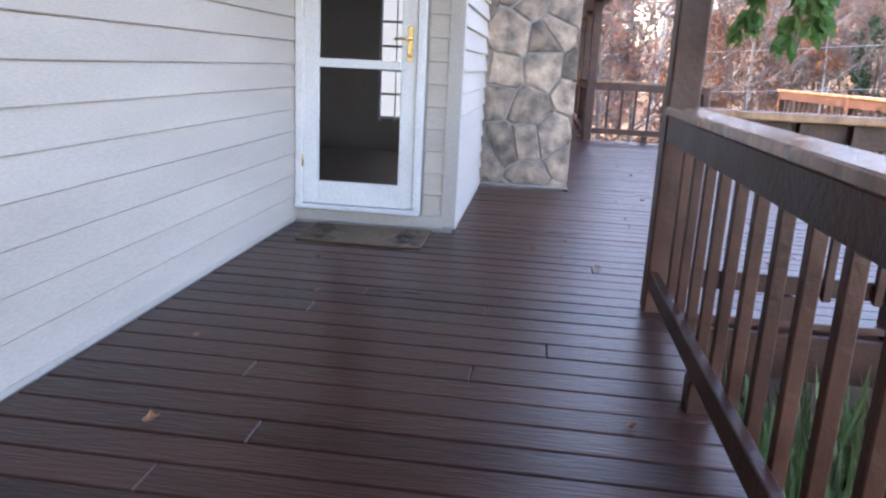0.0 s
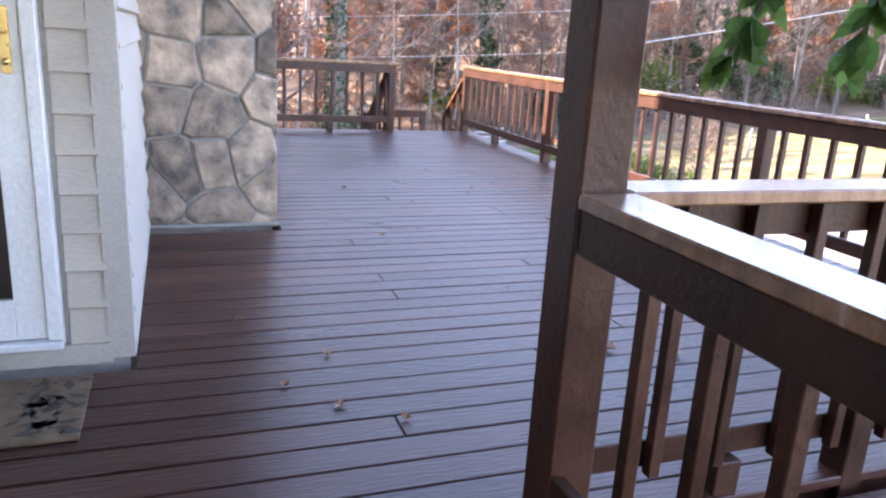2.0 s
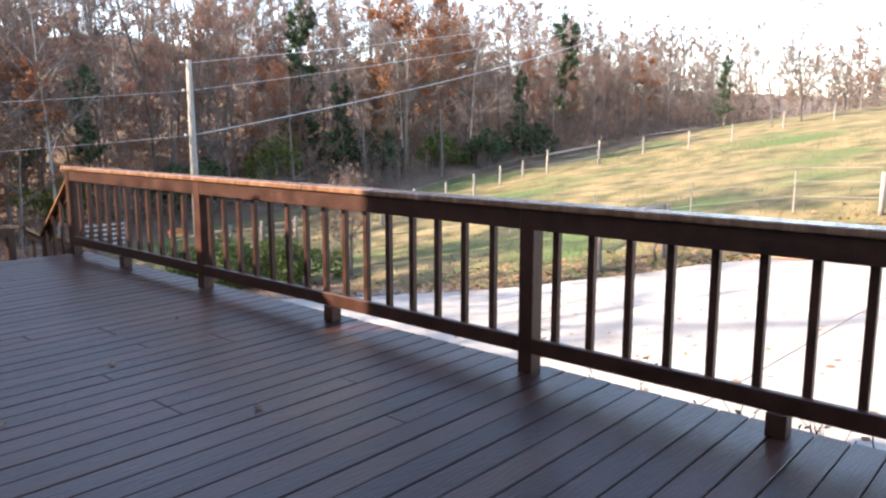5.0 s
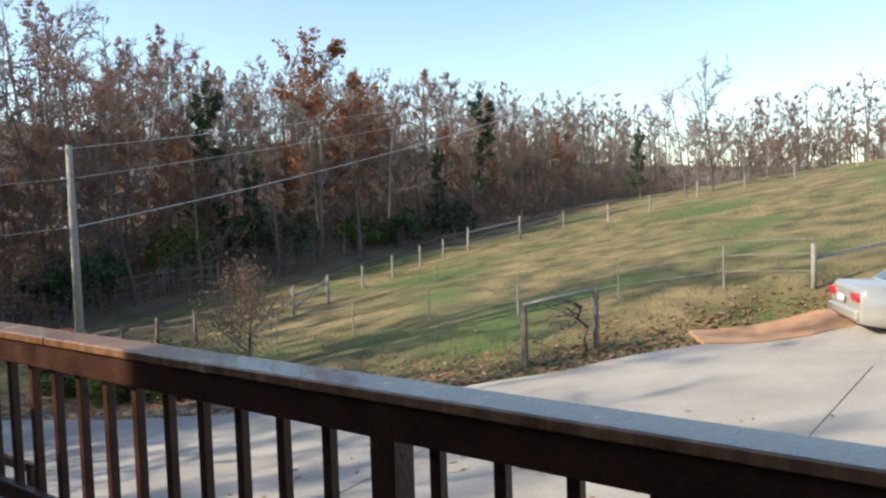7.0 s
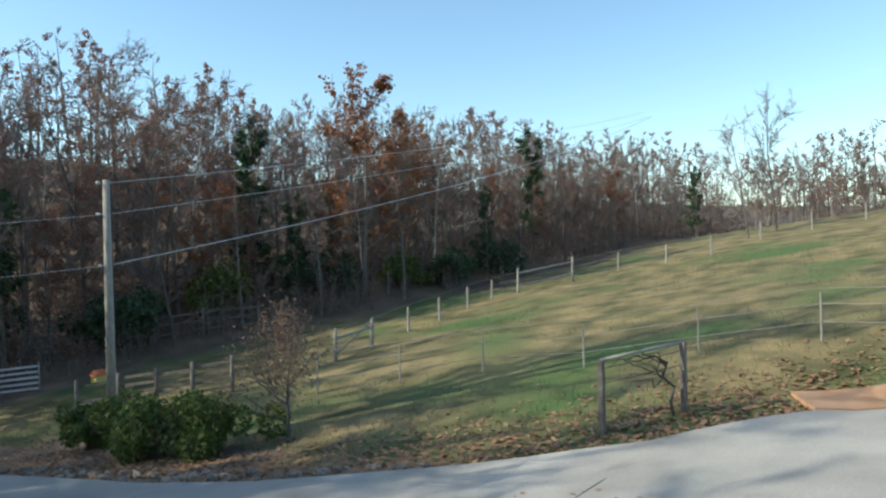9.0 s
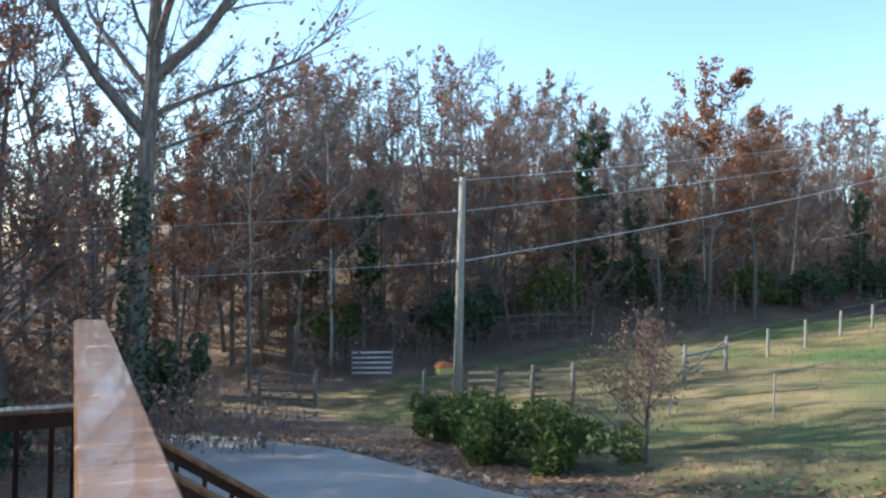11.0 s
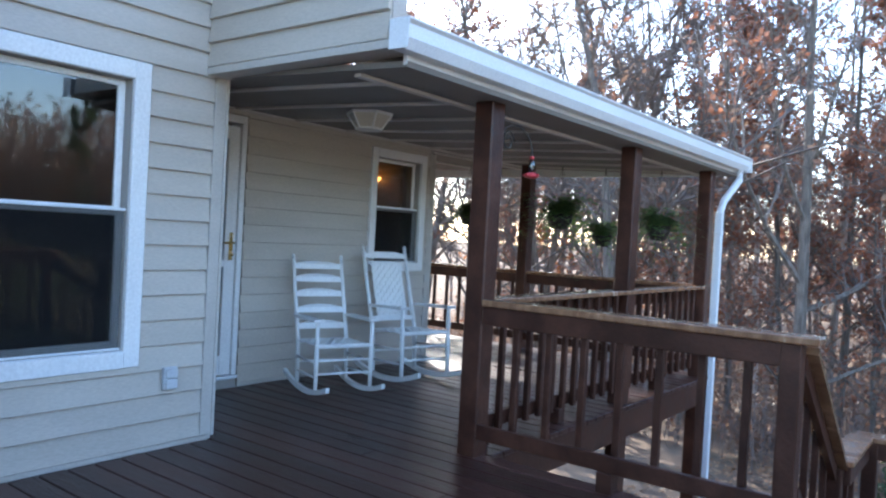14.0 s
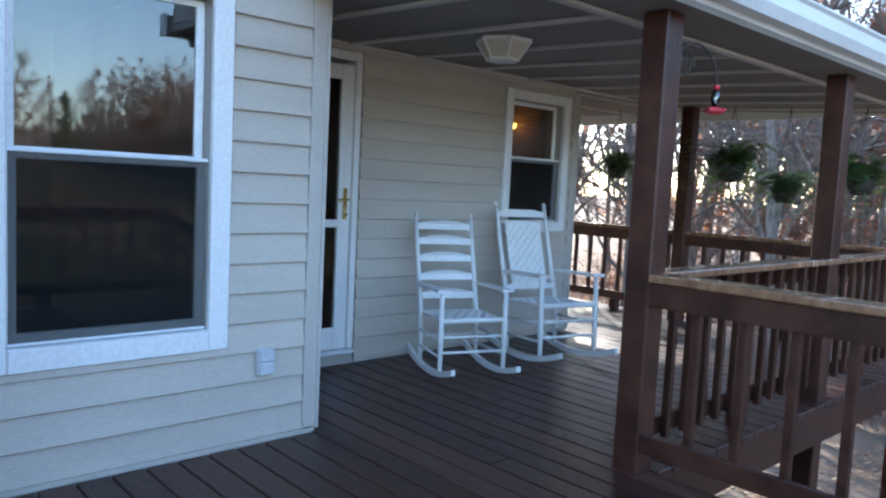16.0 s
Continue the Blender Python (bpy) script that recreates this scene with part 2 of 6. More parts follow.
def add_tube(bm, pts, radii, sides=8, caps=True):
    """A round bar along a line of points; radii one or one per point."""
    pts = [Vector(p) for p in pts]
    if not isinstance(radii, (list, tuple)):
        radii = [radii] * len(pts)
    rings = []
    for i, p in enumerate(pts):
        d = (pts[min(i + 1, len(pts) - 1)] - pts[max(i - 1, 0)]).normalized()
        a = d.cross(Vector((0, 0, 1)) if abs(d.z) < 0.9 else Vector((1, 0, 0))).normalized()
        b = d.cross(a)
        rings.append([bm.verts.new(p + (a * math.cos(2 * math.pi * k / sides) + b * math.sin(2 * math.pi * k / sides)) * radii[i]) for k in range(sides)])
    for r, q in zip(rings, rings[1:]):
        for k in range(sides):
            bm.faces.new((r[k], r[(k + 1) % sides], q[(k + 1) % sides], q[k]))
    if caps:
        bm.faces.new(rings[0])
        bm.faces.new(rings[-1][::-1])


def tube(pts, radii, sides=8):
    bm = bmesh.new()
    add_tube(bm, pts, radii, sides)
    bmesh.ops.recalc_face_normals(bm, faces=bm.faces)
    return bm


def smooth(ob):
    for p in ob.data.polygons:
        p.use_smooth = True
    return ob


def prism(outline, axis, lo, hi):
    """A solid from an outline in the two other axes, from lo to hi along axis."""
    bm = bmesh.new()
    idx = [i for i in range(3) if i != axis]

    def co(p, v):
        c = [0, 0, 0]
        c[idx[0]], c[idx[1]], c[axis] = p[0], p[1], v
        return c
    a, b = [bm.verts.new(co(p, lo)) for p in outline], [bm.verts.new(co(p, hi)) for p in outline]
    bm.faces.new(a[::-1])
    bm.faces.new(b)
    for i in range(len(a)):
        j = (i + 1) % len(a)
        bm.faces.new((a[i], a[j], b[j], b[i]))
    bmesh.ops.recalc_face_normals(bm, faces=bm.faces)
    return bm


def raw(name, verts, faces, material, parent=None, label=""):
    me = bpy.data.meshes.new(name)
    me.from_pydata(verts, [], faces)
    me.materials.append(material)
    ob = new(name, me)
    if parent:
        ob.parent = parent
    return tagged(ob, label)


# ---- plan ----
WALL_X, DOOR_Y, WIN_X, BACK_X = -0.57, 4.87, 0.53, -0.59   # wall faces
END_Y, HOUSE_Y = 11.35, 14.85                              # window wall's end, house's end
RAIL_X, EDGE_X, RAIL2_Y, BACK_Y = 4.81, 4.93, 3.50, 12.34
POST_X = 1.85
TOP = 0.96
CEIL_IN, CEIL_OUT, EAVE_X = 2.27, 2.15, 2.02


def ground_z(x, y):
    z = -1.12 - 0.117 * (min(y, 33) - 5) - 0.025 * max(0, y - 33) if y > 5 else -1.12 - 0.02 * (y - 5)
    up = max(0.0, min(x, 62) - 14)
    if up and y < 11.5:
        flat = up if x > 23 else max(0.0, x - 19) * 2.25
        up += (flat - up) * min(1.0, (11.5 - y) / 3)
    z += 0.115 * up - 0.04 * max(0.0, min(x, 120) - 62)
    far = max(0.0, y - 43 if x < 12 else (y - 40.5 if x < 22 else y - 40.5 + 0.28 * (x - 22)))
    if x < 20:
        rise = 0.16 + 0.18 * max(0.0, x - 5) / 15
    else:
        rise = 0.34 - 0.11 * min(1.0, max(0.0, x - 35) / 20)
    return z + rise * min(far, 40)


def siding(wall, axis, face, out, a0, a1, z0, z1, holes=(), step=0.145):
    """Lap boards on a wall face: axis is the one they run along, face the other coordinate, out the side they look to."""
    made, k = {}, 0
    z = z0
    while z < z1 - 0.02:
        top = min(z + step, z1)
        pieces = [(a0, a1, z, top)]
        for h0, h1, hz0, hz1 in holes:
            if hz1 <= z or hz0 >= top:
                continue
            rest = []
            for p0, p1, q0, q1 in pieces:
                if h1 <= p0 or h0 >= p1:
                    rest.append((p0, p1, q0, q1))
                    continue
                if h0 > p0:
                    rest.append((p0, h0, q0, q1))
                if h1 < p1:
                    rest.append((h1, p1, q0, q1))
                if hz0 > q0 + 0.004:
                    rest.append((max(p0, h0), min(p1, h1), q0, hz0))
                if hz1 < q1 - 0.004:
                    rest.append((max(p0, h0), min(p1, h1), hz1, q1))
            pieces = rest
        for p0, p1, q0, q1 in pieces:
            key = (round(p0, 3), round(p1, 3), round(q0 - z, 3), round(q1 - z, 3))
            if key not in made:
                d0, d1 = 0.027 - 0.023 * (q0 - z) / step, 0.027 - 0.023 * (q1 - z) / step
                prof = [(0, q0 - z), (out * (d0 - 0.003), q0 - z), (out * d0, q0 - z + 0.004), (out * d1, q1 - z + (0.003 if q1 == top else 0)), (0, q1 - z)]
                bm = prism(prof, axis, p0, p1)
                made[key] = mesh_of("siding_board", bm, M_SIDING)
            ob = new("siding_board", made[key])
            ob.parent = wall
            ob.location = (face, 0, z) if axis == 1 else (0, face, z)
        z = top


def wall_solid(name, axis, face, out, a0, a1, z0, z1, holes, label, thick=0.16):
    """The body of a wall behind its siding, with openings that go through."""
    bm = bmesh.new()
    lo, hi = sorted((face, face - out * thick))
    edges = sorted({a0, a1, *[h for q in holes for h in q[:2]]})
    for e0, e1 in zip(edges, edges[1:]):
        cuts = sorted([q[2:] for q in holes if q[0] <= e0 + 1e-6 and q[1] >= e1 - 1e-6])
        z = z0
        for c0, c1 in cuts + [(z1, z1)]:
            if c0 > z + 1e-4:
                if axis == 1:
                    add_box(bm, (lo, e0, z), (hi, e1, c0))
                else:
                    add_box(bm, (e0, lo, z), (e1, hi, c0))
            z = c1
    return tagged(part(name, bm, M_SHEATH), label, "wall", kind="structure")


# ---- house walls ----
H1 = (-0.50, 0.27, 0.09, 2.14)          # entry door opening (x, z)
W1 = (9.93, 10.75, 0.60, 2.10)          # big window (y, z)
W2 = (13.95, 14.63, 1.03, 2.08)         # porch window
D2 = (11.51, 12.33, 0.08, 2.16)         # porch door
wall_a = wall_solid("wall_west", 1, WALL_X, 1, -5.0, DOOR_Y, -0.3, 2.9, [], "house wall in pale lap siding beside the entry porch")
siding(wall_a, 1, WALL_X, 1, -5.0, DOOR_Y - 0.02, 0.03, 2.85)
wall_b = wall_solid("wall_entry", 0, DOOR_Y, -1, WALL_X - 0.02, WIN_X, -0.3, 2.9, [H1], "beige sided wall with the entry door")
siding(wall_b, 0, DOOR_Y, -1, WALL_X + 0.02, WIN_X - 0.06, 0.09, 2.85, [(-0.56, 0.33, 0.0, 2.21)])
wall_c = wall_solid("wall_window", 1, WIN_X, 1, DOOR_Y + 0.16, END_Y - 0.16, -0.3, 4.4, [W1], "beige sided wall with the big white window")
siding(wall_c, 1, WIN_X, 1, DOOR_Y + 0.07, 6.93, 0.03, 4.3)
siding(wall_c, 1, WIN_X, 1, 9.05, END_Y - 0.08, 0.03, 4.3, [(9.83, 10.85, 0.50, 2.20)])
wall_d = wall_solid("wall_return", 0, END_Y, 1, BACK_X - 0.16, WIN_X, -0.3, 4.4, [], "short sided return wall of the porch")
siding(wall_d, 0, END_Y, 1, BACK_X + 0.02, WIN_X - 0.06, 0.03, 2.3)
wall_e = wall_solid("wall_porch", 1, BACK_X, 1, END_Y, HOUSE_Y, -0.3, 2.6, [D2, W2], "sided wall at the back of the covered porch")
siding(wall_e, 1, BACK_X, 1, END_Y + 0.02, HOUSE_Y - 0.08, 0.03, 2.26, [(11.47, 12.39, 0.0, 2.22), (13.86, 14.72, 0.94, 2.17)])
wall_f = wall_solid("wall_end", 0, HOUSE_Y, 1, -9.0, BACK_X - 0.16, -0.3, 2.6, [], "sided end wall of the house behind the porch corner")
siding(wall_f, 0, HOUSE_Y, 1, -9.0, BACK_X - 0.08, 0.03, 2.26)
for nm, lo, hi in (("far_house_wall_west", (-9.16, -5, -3.5), (-9.0, HOUSE_Y, 4.2)), ("far_house_wall_south", (-9.0, -5.16, -3.5), (WALL_X - 0.16, -5.0, 4.2))):
    tagged(part(nm, box(lo, hi, 0), M_SHEATH), "plain outer house wall", "wall", kind="structure")
for i, (x0, x1, y0, y1, z1) in enumerate(((WALL_X - 0.2, WALL_X - 0.02, -5, 4.9, -0.3), (WIN_X - 0.2, WIN_X - 0.02, 4.9, END_Y, -0.3), (BACK_X - 0.2, BACK_X - 0.02, END_Y, HOUSE_Y, -0.3), (-9, BACK_X, HOUSE_Y - 0.2, HOUSE_Y - 0.02, -0.3))):
    tagged(part("foundation_wall", box((x0, y0, -4.5), (x1, y1, z1), 0), M_MORTAR), "grey foundation wall under the house", "wall", kind="structure")


def corner_board(x, y, dx, dy, z0, z1):
    """Two boards meeting at an outer corner."""
    t = thing("corner_trim", "tan vertical corner board on the siding", "trim", kind="structure")
    w, s = 0.075, 0.024
    xa, xb = sorted((x - dx * w, x + dx * s))
    ya, yb = sorted((y + dy * 0.002, y + dy * s))
    part("corner_face", box((xa, ya, z0), (xb, yb, z1), 0.003), M_TRIM, t)
    xa, xb = sorted((x + dx * 0.002, x + dx * (s - 0.002)))
    ya, yb = sorted((y - dy * w, y))
    part("corner_face", box((xa, ya, z0), (xb, yb, z1), 0.003), M_TRIM, t)


corner_board(WIN_X, DOOR_Y, 1, -1, 0.02, 2.9)
corner_board(WIN_X, END_Y, 1, 1, 0.02, 2.24)
corner_board(BACK_X, HOUSE_Y, 1, 1, 0.02, 2.2)
for nm, lo, hi in (("base_trim", (WALL_X, -5, 0.002), (WALL_X + 0.022, DOOR_Y, 0.035)), ("base_trim", (WIN_X, DOOR_Y + 0.03, 0.002), (WIN_X + 0.022, 6.93, 0.035)), ("base_trim", (WIN_X, 9.05, 0.002), (WIN_X + 0.022, END_Y, 0.035)), ("base_trim", (BACK_X, 12.39, 0.002), (BACK_X + 0.022, HOUSE_Y, 0.035))):
    tagged(part(nm, box(lo, hi, 0.002), M_TRIM), "pale strip along the foot of the siding", "trim", kind="structure")
tagged(part("door_sill_board", box((WALL_X + 0.02, DOOR_Y - 0.024, 0.004), (WIN_X - 0.06, DOOR_Y - 0.001, 0.088), 0.003), M_TRIM), "tan board under the entry door", "trim", kind="structure")

# rooms behind door and windows
for lo, hi in (((-2.6, DOOR_Y + 0.17, 0.04), (0.34, 8.7, 2.5)), ((-3.6, 8.8, 0.04), (0.36, 11.15, 2.5)), ((-4.5, 11.55, 0.04), (-0.83, 14.6, 2.45))):
    tagged(part("room_floor", box((lo[0], lo[1], lo[2] - 0.05), (hi[0], hi[1], lo[2]), 0), M_ROOMF), "brown wooden floor of the dim room", "floor", kind="structure")
    tagged(part("room_ceiling", box((lo[0], lo[1], hi[2]), (hi[0], hi[1], hi[2] + 0.05), 0), M_ROOMW), "plain room ceiling", "ceiling", kind="structure")
    for a, b in (((lo[0] - 0.05, lo[1], lo[2]), (lo[0], hi[1], hi[2])), ((lo[0], hi[1], lo[2]), (hi[0], hi[1] + 0.05, hi[2]))):
        tagged(part("room_wall", box(a, b, 0), M_ROOMW), "plain brownish room wall", "wall", kind="structure")

far_win = thing("room_window", "white paned window at the far end of the dim entry room", "window", kind="structure")
M_DAY = glow("window_daylight", (0.85, 0.93, 1.0), 0.10)
for k in range(2):
    for q in range(6):
        part("pane", box((-0.79 + 0.175 * k, 8.668, 0.46 + 0.27 * q), (-0.63 + 0.175 * k, 8.676, 0.70 + 0.27 * q), 0), M_DAY, far_win, "pane bright with daylight")
for x in (-0.82, -0.63, -0.455):
    part("stile", box((x, 8.645, 0.40), (x + 0.03 if x != -0.63 else x + 0.016, 8.69, 2.1), 0.003), M_WHITE, far_win)
for q in range(7):
    part("muntin", box((-0.789, 8.650, 0.43 + 0.27 * q), (-0.456, 8.685, 0.455 + 0.27 * q), 0.002), M_WHITE, far_win)

# roofs: main house gable, entry porch and covered porch
M_SHINGLE = mat("shingles", (0.10, 0.09, 0.085), (0.16, 0.145, 0.135), 0.95, scale=9, bump=0.5, fine=40)
# main roof is out of view, pitched to cast the house's shade on the deck
tagged(part("roof_main", prism([(-9.4, 2.9), (-4.4, 5.3), (0.9, 4.2), (0.9, 4.32), (-4.4, 5.45), (-9.4, 3.02)], 1, -5.4, END_Y), M_SHINGLE), "unseen dark shingled house roof that shades the deck", "roof", kind="structure")
tagged(part("roof_porch", prism([(-9.4, 2.62), (-4.4, 4.1), (EAVE_X, 2.34), (EAVE_X, 2.40), (-4.4, 4.22), (-9.4, 2.74)], 1, END_Y + 0.02, 16.98), M_SHINGLE), "dark shingled roof over the covered porch", "roof", kind="structure")
tagged(part("roof_entry", prism([(WALL_X - 0.2, 2.92), (1.98, 2.62), (1.98, 2.72), (WALL_X - 0.2, 3.02)], 1, -5.0, DOOR_Y), M_SHINGLE), "roof over the entry porch", "roof", kind="structure")
tagged(part("ceiling_entry", box((WALL_X, -5.0, 2.5), (1.98, DOOR_Y, 2.54), 0), M_CEIL), "plain painted ceiling over the entry porch", "ceiling", kind="structure")
tagged(part("header_entry", box((1.60, -5.0, 2.28), (1.76, DOOR_Y - 1.2, 2.5), 0.004), M_RAIL), "brown beam over the entry porch posts", "trim", kind="structure")

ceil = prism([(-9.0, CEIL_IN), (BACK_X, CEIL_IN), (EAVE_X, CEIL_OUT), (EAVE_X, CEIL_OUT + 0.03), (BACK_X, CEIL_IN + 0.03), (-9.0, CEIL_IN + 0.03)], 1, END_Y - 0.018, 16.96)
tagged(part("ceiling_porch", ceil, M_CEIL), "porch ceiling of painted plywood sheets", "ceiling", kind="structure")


def ceil_z(x):
    return CEIL_IN + (CEIL_OUT - CEIL_IN) * max(0, (x - BACK_X)) / (EAVE_X - BACK_X)


M_BATTEN = mat("batten_paint", (0.62, 0.58, 0.54), (0.70, 0.66, 0.62), 0.55, scale=5, bump=0.08)
battens = thing("ceiling_trim", "pale narrow battens over the ceiling joints", "trim", kind="structure")
for k in range(9):
    y = END_Y + 0.25 + 0.62 * k
    bm = prism([(BACK_X, CEIL_IN - 0.018), (1.60, ceil_z(1.60) - 0.018), (1.60, ceil_z(1.60) - 0.002), (BACK_X, CEIL_IN - 0.002)], 1, y, y + 0.045)
    part("batten", bm, M_BATTEN, battens)
for x in (BACK_X + 0.002, 1.60):
    part("batten", box((x, END_Y + 0.04, ceil_z(x) - 0.022), (x + 0.05, 16.9, ceil_z(x) - 0.004), 0.002), M_BATTEN, battens)
for k in range(12):
    x = BACK_X - 0.2 - 0.62 * k
    part("batten", box((x, HOUSE_Y + 0.03, CEIL_IN - 0.018), (x + 0.045, 16.9, CEIL_IN - 0.002), 0.002), M_BATTEN, battens)
# sided face over the porch mouth
gable = tagged(part("wall_gable", box((WIN_X + 0.0, END_Y - 0.12, 2.24), (EAVE_X - 0.02, END_Y - 0.02, 2.98), 0), M_SHEATH), "sided face above the porch opening", "wall", kind="structure")
siding(gable, 0, END_Y - 0.12, -1, WIN_X + 0.022, EAVE_X - 0.03, 2.26, 2.95)
tagged(part("gable_trim", box((WIN_X + 0.02, END_Y - 0.145, 2.215), (EAVE_X, END_Y + 0.02, 2.258), 0.003), M_TRIM), "tan strip under the sided face", "trim", kind="structure")
tagged(part("eave_fascia", box((EAVE_X - 0.03, END_Y - 0.02, 2.16), (EAVE_X - 0.002, 16.98, 2.36), 0.003), M_ALU), "white fascia board along the eave", "trim", kind="structure")
tagged(part("eave_fascia", box((-9, 16.962, 2.16), (EAVE_X - 0.031, 16.99, 2.40), 0.003), M_ALU), "white fascia board at the porch end", "trim", kind="structure")

gutter = thing("rain_gutter", "white aluminium gutter along the porch eave", "gutter")
gp = [(EAVE_X, 2.33), (EAVE_X, 2.205), (EAVE_X + 0.075, 2.205), (EAVE_X + 0.105, 2.255), (EAVE_X + 0.105, 2.32), (EAVE_X + 0.125, 2.335), (EAVE_X + 0.125, 2.345), (EAVE_X + 0.095, 2.345), (EAVE_X + 0.095, 2.26), (EAVE_X + 0.07, 2.215), (EAVE_X + 0.008, 2.215), (EAVE_X + 0.008, 2.33)]
part("trough", prism(gp, 1, END_Y - 0.16, 17.0), M_ALU, gutter)
for y in (END_Y - 0.163, 17.0):
    part("end_cap", box((EAVE_X, y, 2.20), (EAVE_X + 0.12, y + 0.004, 2.345), 0), M_ALU, gutter)
spout = thing("downspout", "white downspout bent from the gutter to the corner post", "downspout")
part("elbow", tube([(EAVE_X + 0.05, 16.8, 2.205), (EAVE_X + 0.05, 16.8, 2.10), (POST_X + 0.13, 16.6, 1.86), (POST_X + 0.12, 16.52, 1.72)], 0.038, 8), M_ALU, spout)
part("pipe", box((POST_X + 0.082, 16.49, ground_z(POST_X, 16.5) + 0.1), (POST_X + 0.157, 16.55, 1.74), 0.008), M_ALU, spout)
for z in (1.5, 0.2):
    part("strap", box((POST_X + 0.078, 16.485, z), (POST_X + 0.161, 16.555, z + 0.03), 0.002), M_ALU, spout)

# ---- decks ----
deck = thing("floor_deck", "brown-stained wooden deck boards, shiny and worn", "floor", kind="structure")
BW, GAP, BT = 0.139, 0.007, 0.036
board_mesh = {}


def board(x0, x1, y, w=BW):
    key = (round(x1 - x0, 2), round(w, 3))
    if key not in board_mesh:
        board_mesh[key] = mesh_of("deck_board", box((0, 0, -BT), (x1 - x0, w, 0), 0.004), M_DECK)
    ob = new("deck_board", board_mesh[key])
    ob.parent = deck
    ob.location = (x0, y, random.uniform(-0.0012, 0.0012))


y = -5.0
while y < 16.5:
    if y < RAIL2_Y - 0.06 - BW / 2:
        spans = [(WALL_X + 0.024, 1.76)]
    elif y < DOOR_Y - BW:
        spans = [(WALL_X + 0.024, 1.9), (1.903, EDGE_X)]
    elif y < 6.93 - BW:
        spans = [(WIN_X + 0.024, 1.9), (1.903, EDGE_X)]
    elif y < 9.03:
        spans = [(1.38, 2.6), (2.603, EDGE_X)]
    elif y < END_Y:
        spans = [(WIN_X + 0.024, 2.4), (2.403, EDGE_X)]
    elif y < BACK_Y + 0.02:
        spans = [(BACK_X + 0.024, 1.95), (1.953, EDGE_X)]
    elif y < HOUSE_Y:
        spans = [(BACK_X + 0.024, POST_X + 0.11)]
    else:
        spans = [(-4.2, BACK_X - 0.5), (BACK_X - 0.497, POST_X + 0.11)]
    if y > 3.3 and y < 3.6:
        spans = [(WALL_X + 0.024, EDGE_X)] if y >= RAIL2_Y - 0.13 else spans
    a, b = spans[0][0], spans[-1][1]
    cuts = [a, b]
    if b - a > 2.2 and random.random() < 0.55:
        cuts.insert(1, a + (b - a) * random.choice((0.28, 0.36, 0.5, 0.5, 0.62, 0.74)))
    for c0, c1 in zip(cuts, cuts[1:]):
        board(c0 + 0.0012, c1 - 0.0012, y)
    y += BW + GAP
rim = thing("deck_rim", "brown joists and skirt boards under the deck edge", "trim", kind="structure")
for lo, hi in (((1.765, RAIL2_Y - 0.115, -0.26), (EDGE_X - 0.01, RAIL2_Y - 0.075, -0.04)), ((EDGE_X - 0.045, RAIL2_Y - 0.07, -0.26), (EDGE_X - 0.005, BACK_Y + 0.1, -0.04)), ((POST_X + 0.06, BACK_Y + 0.06, -0.26), (3.72, BACK_Y + 0.10, -0.04)), ((1.722, -5.0, -0.26), (1.757, RAIL2_Y - 0.12, -0.04)), ((POST_X + 0.055, BACK_Y + 0.11, -0.27), (POST_X + 0.10, 16.45, -0.04)), ((-4.2, 16.44, -0.27), (POST_X + 0.05, 16.48, -0.04)), ((3.74, BACK_Y + 0.10, -0.22), (EDGE_X - 0.05, BACK_Y + 0.14, -0.045))):
    part("skirt_board", box(lo, hi, 0.004), M_RAIL, rim)
for k in range(24):
    yy = -4.6 + 0.9 * k
    x1 = 1.70 if yy < RAIL2_Y else (EDGE_X - 0.06 if yy < BACK_Y else POST_X + 0.03)
    x0 = WALL_X + 0.05 if yy < DOOR_Y else (WIN_X + 0.05 if yy < END_Y else BACK_X + 0.05)
    part("joist", box((x0, yy, -0.24), (x1, yy + 0.045, -0.045), 0), M_RAIL, rim)

# ---- railings ----
bal_cache = {}


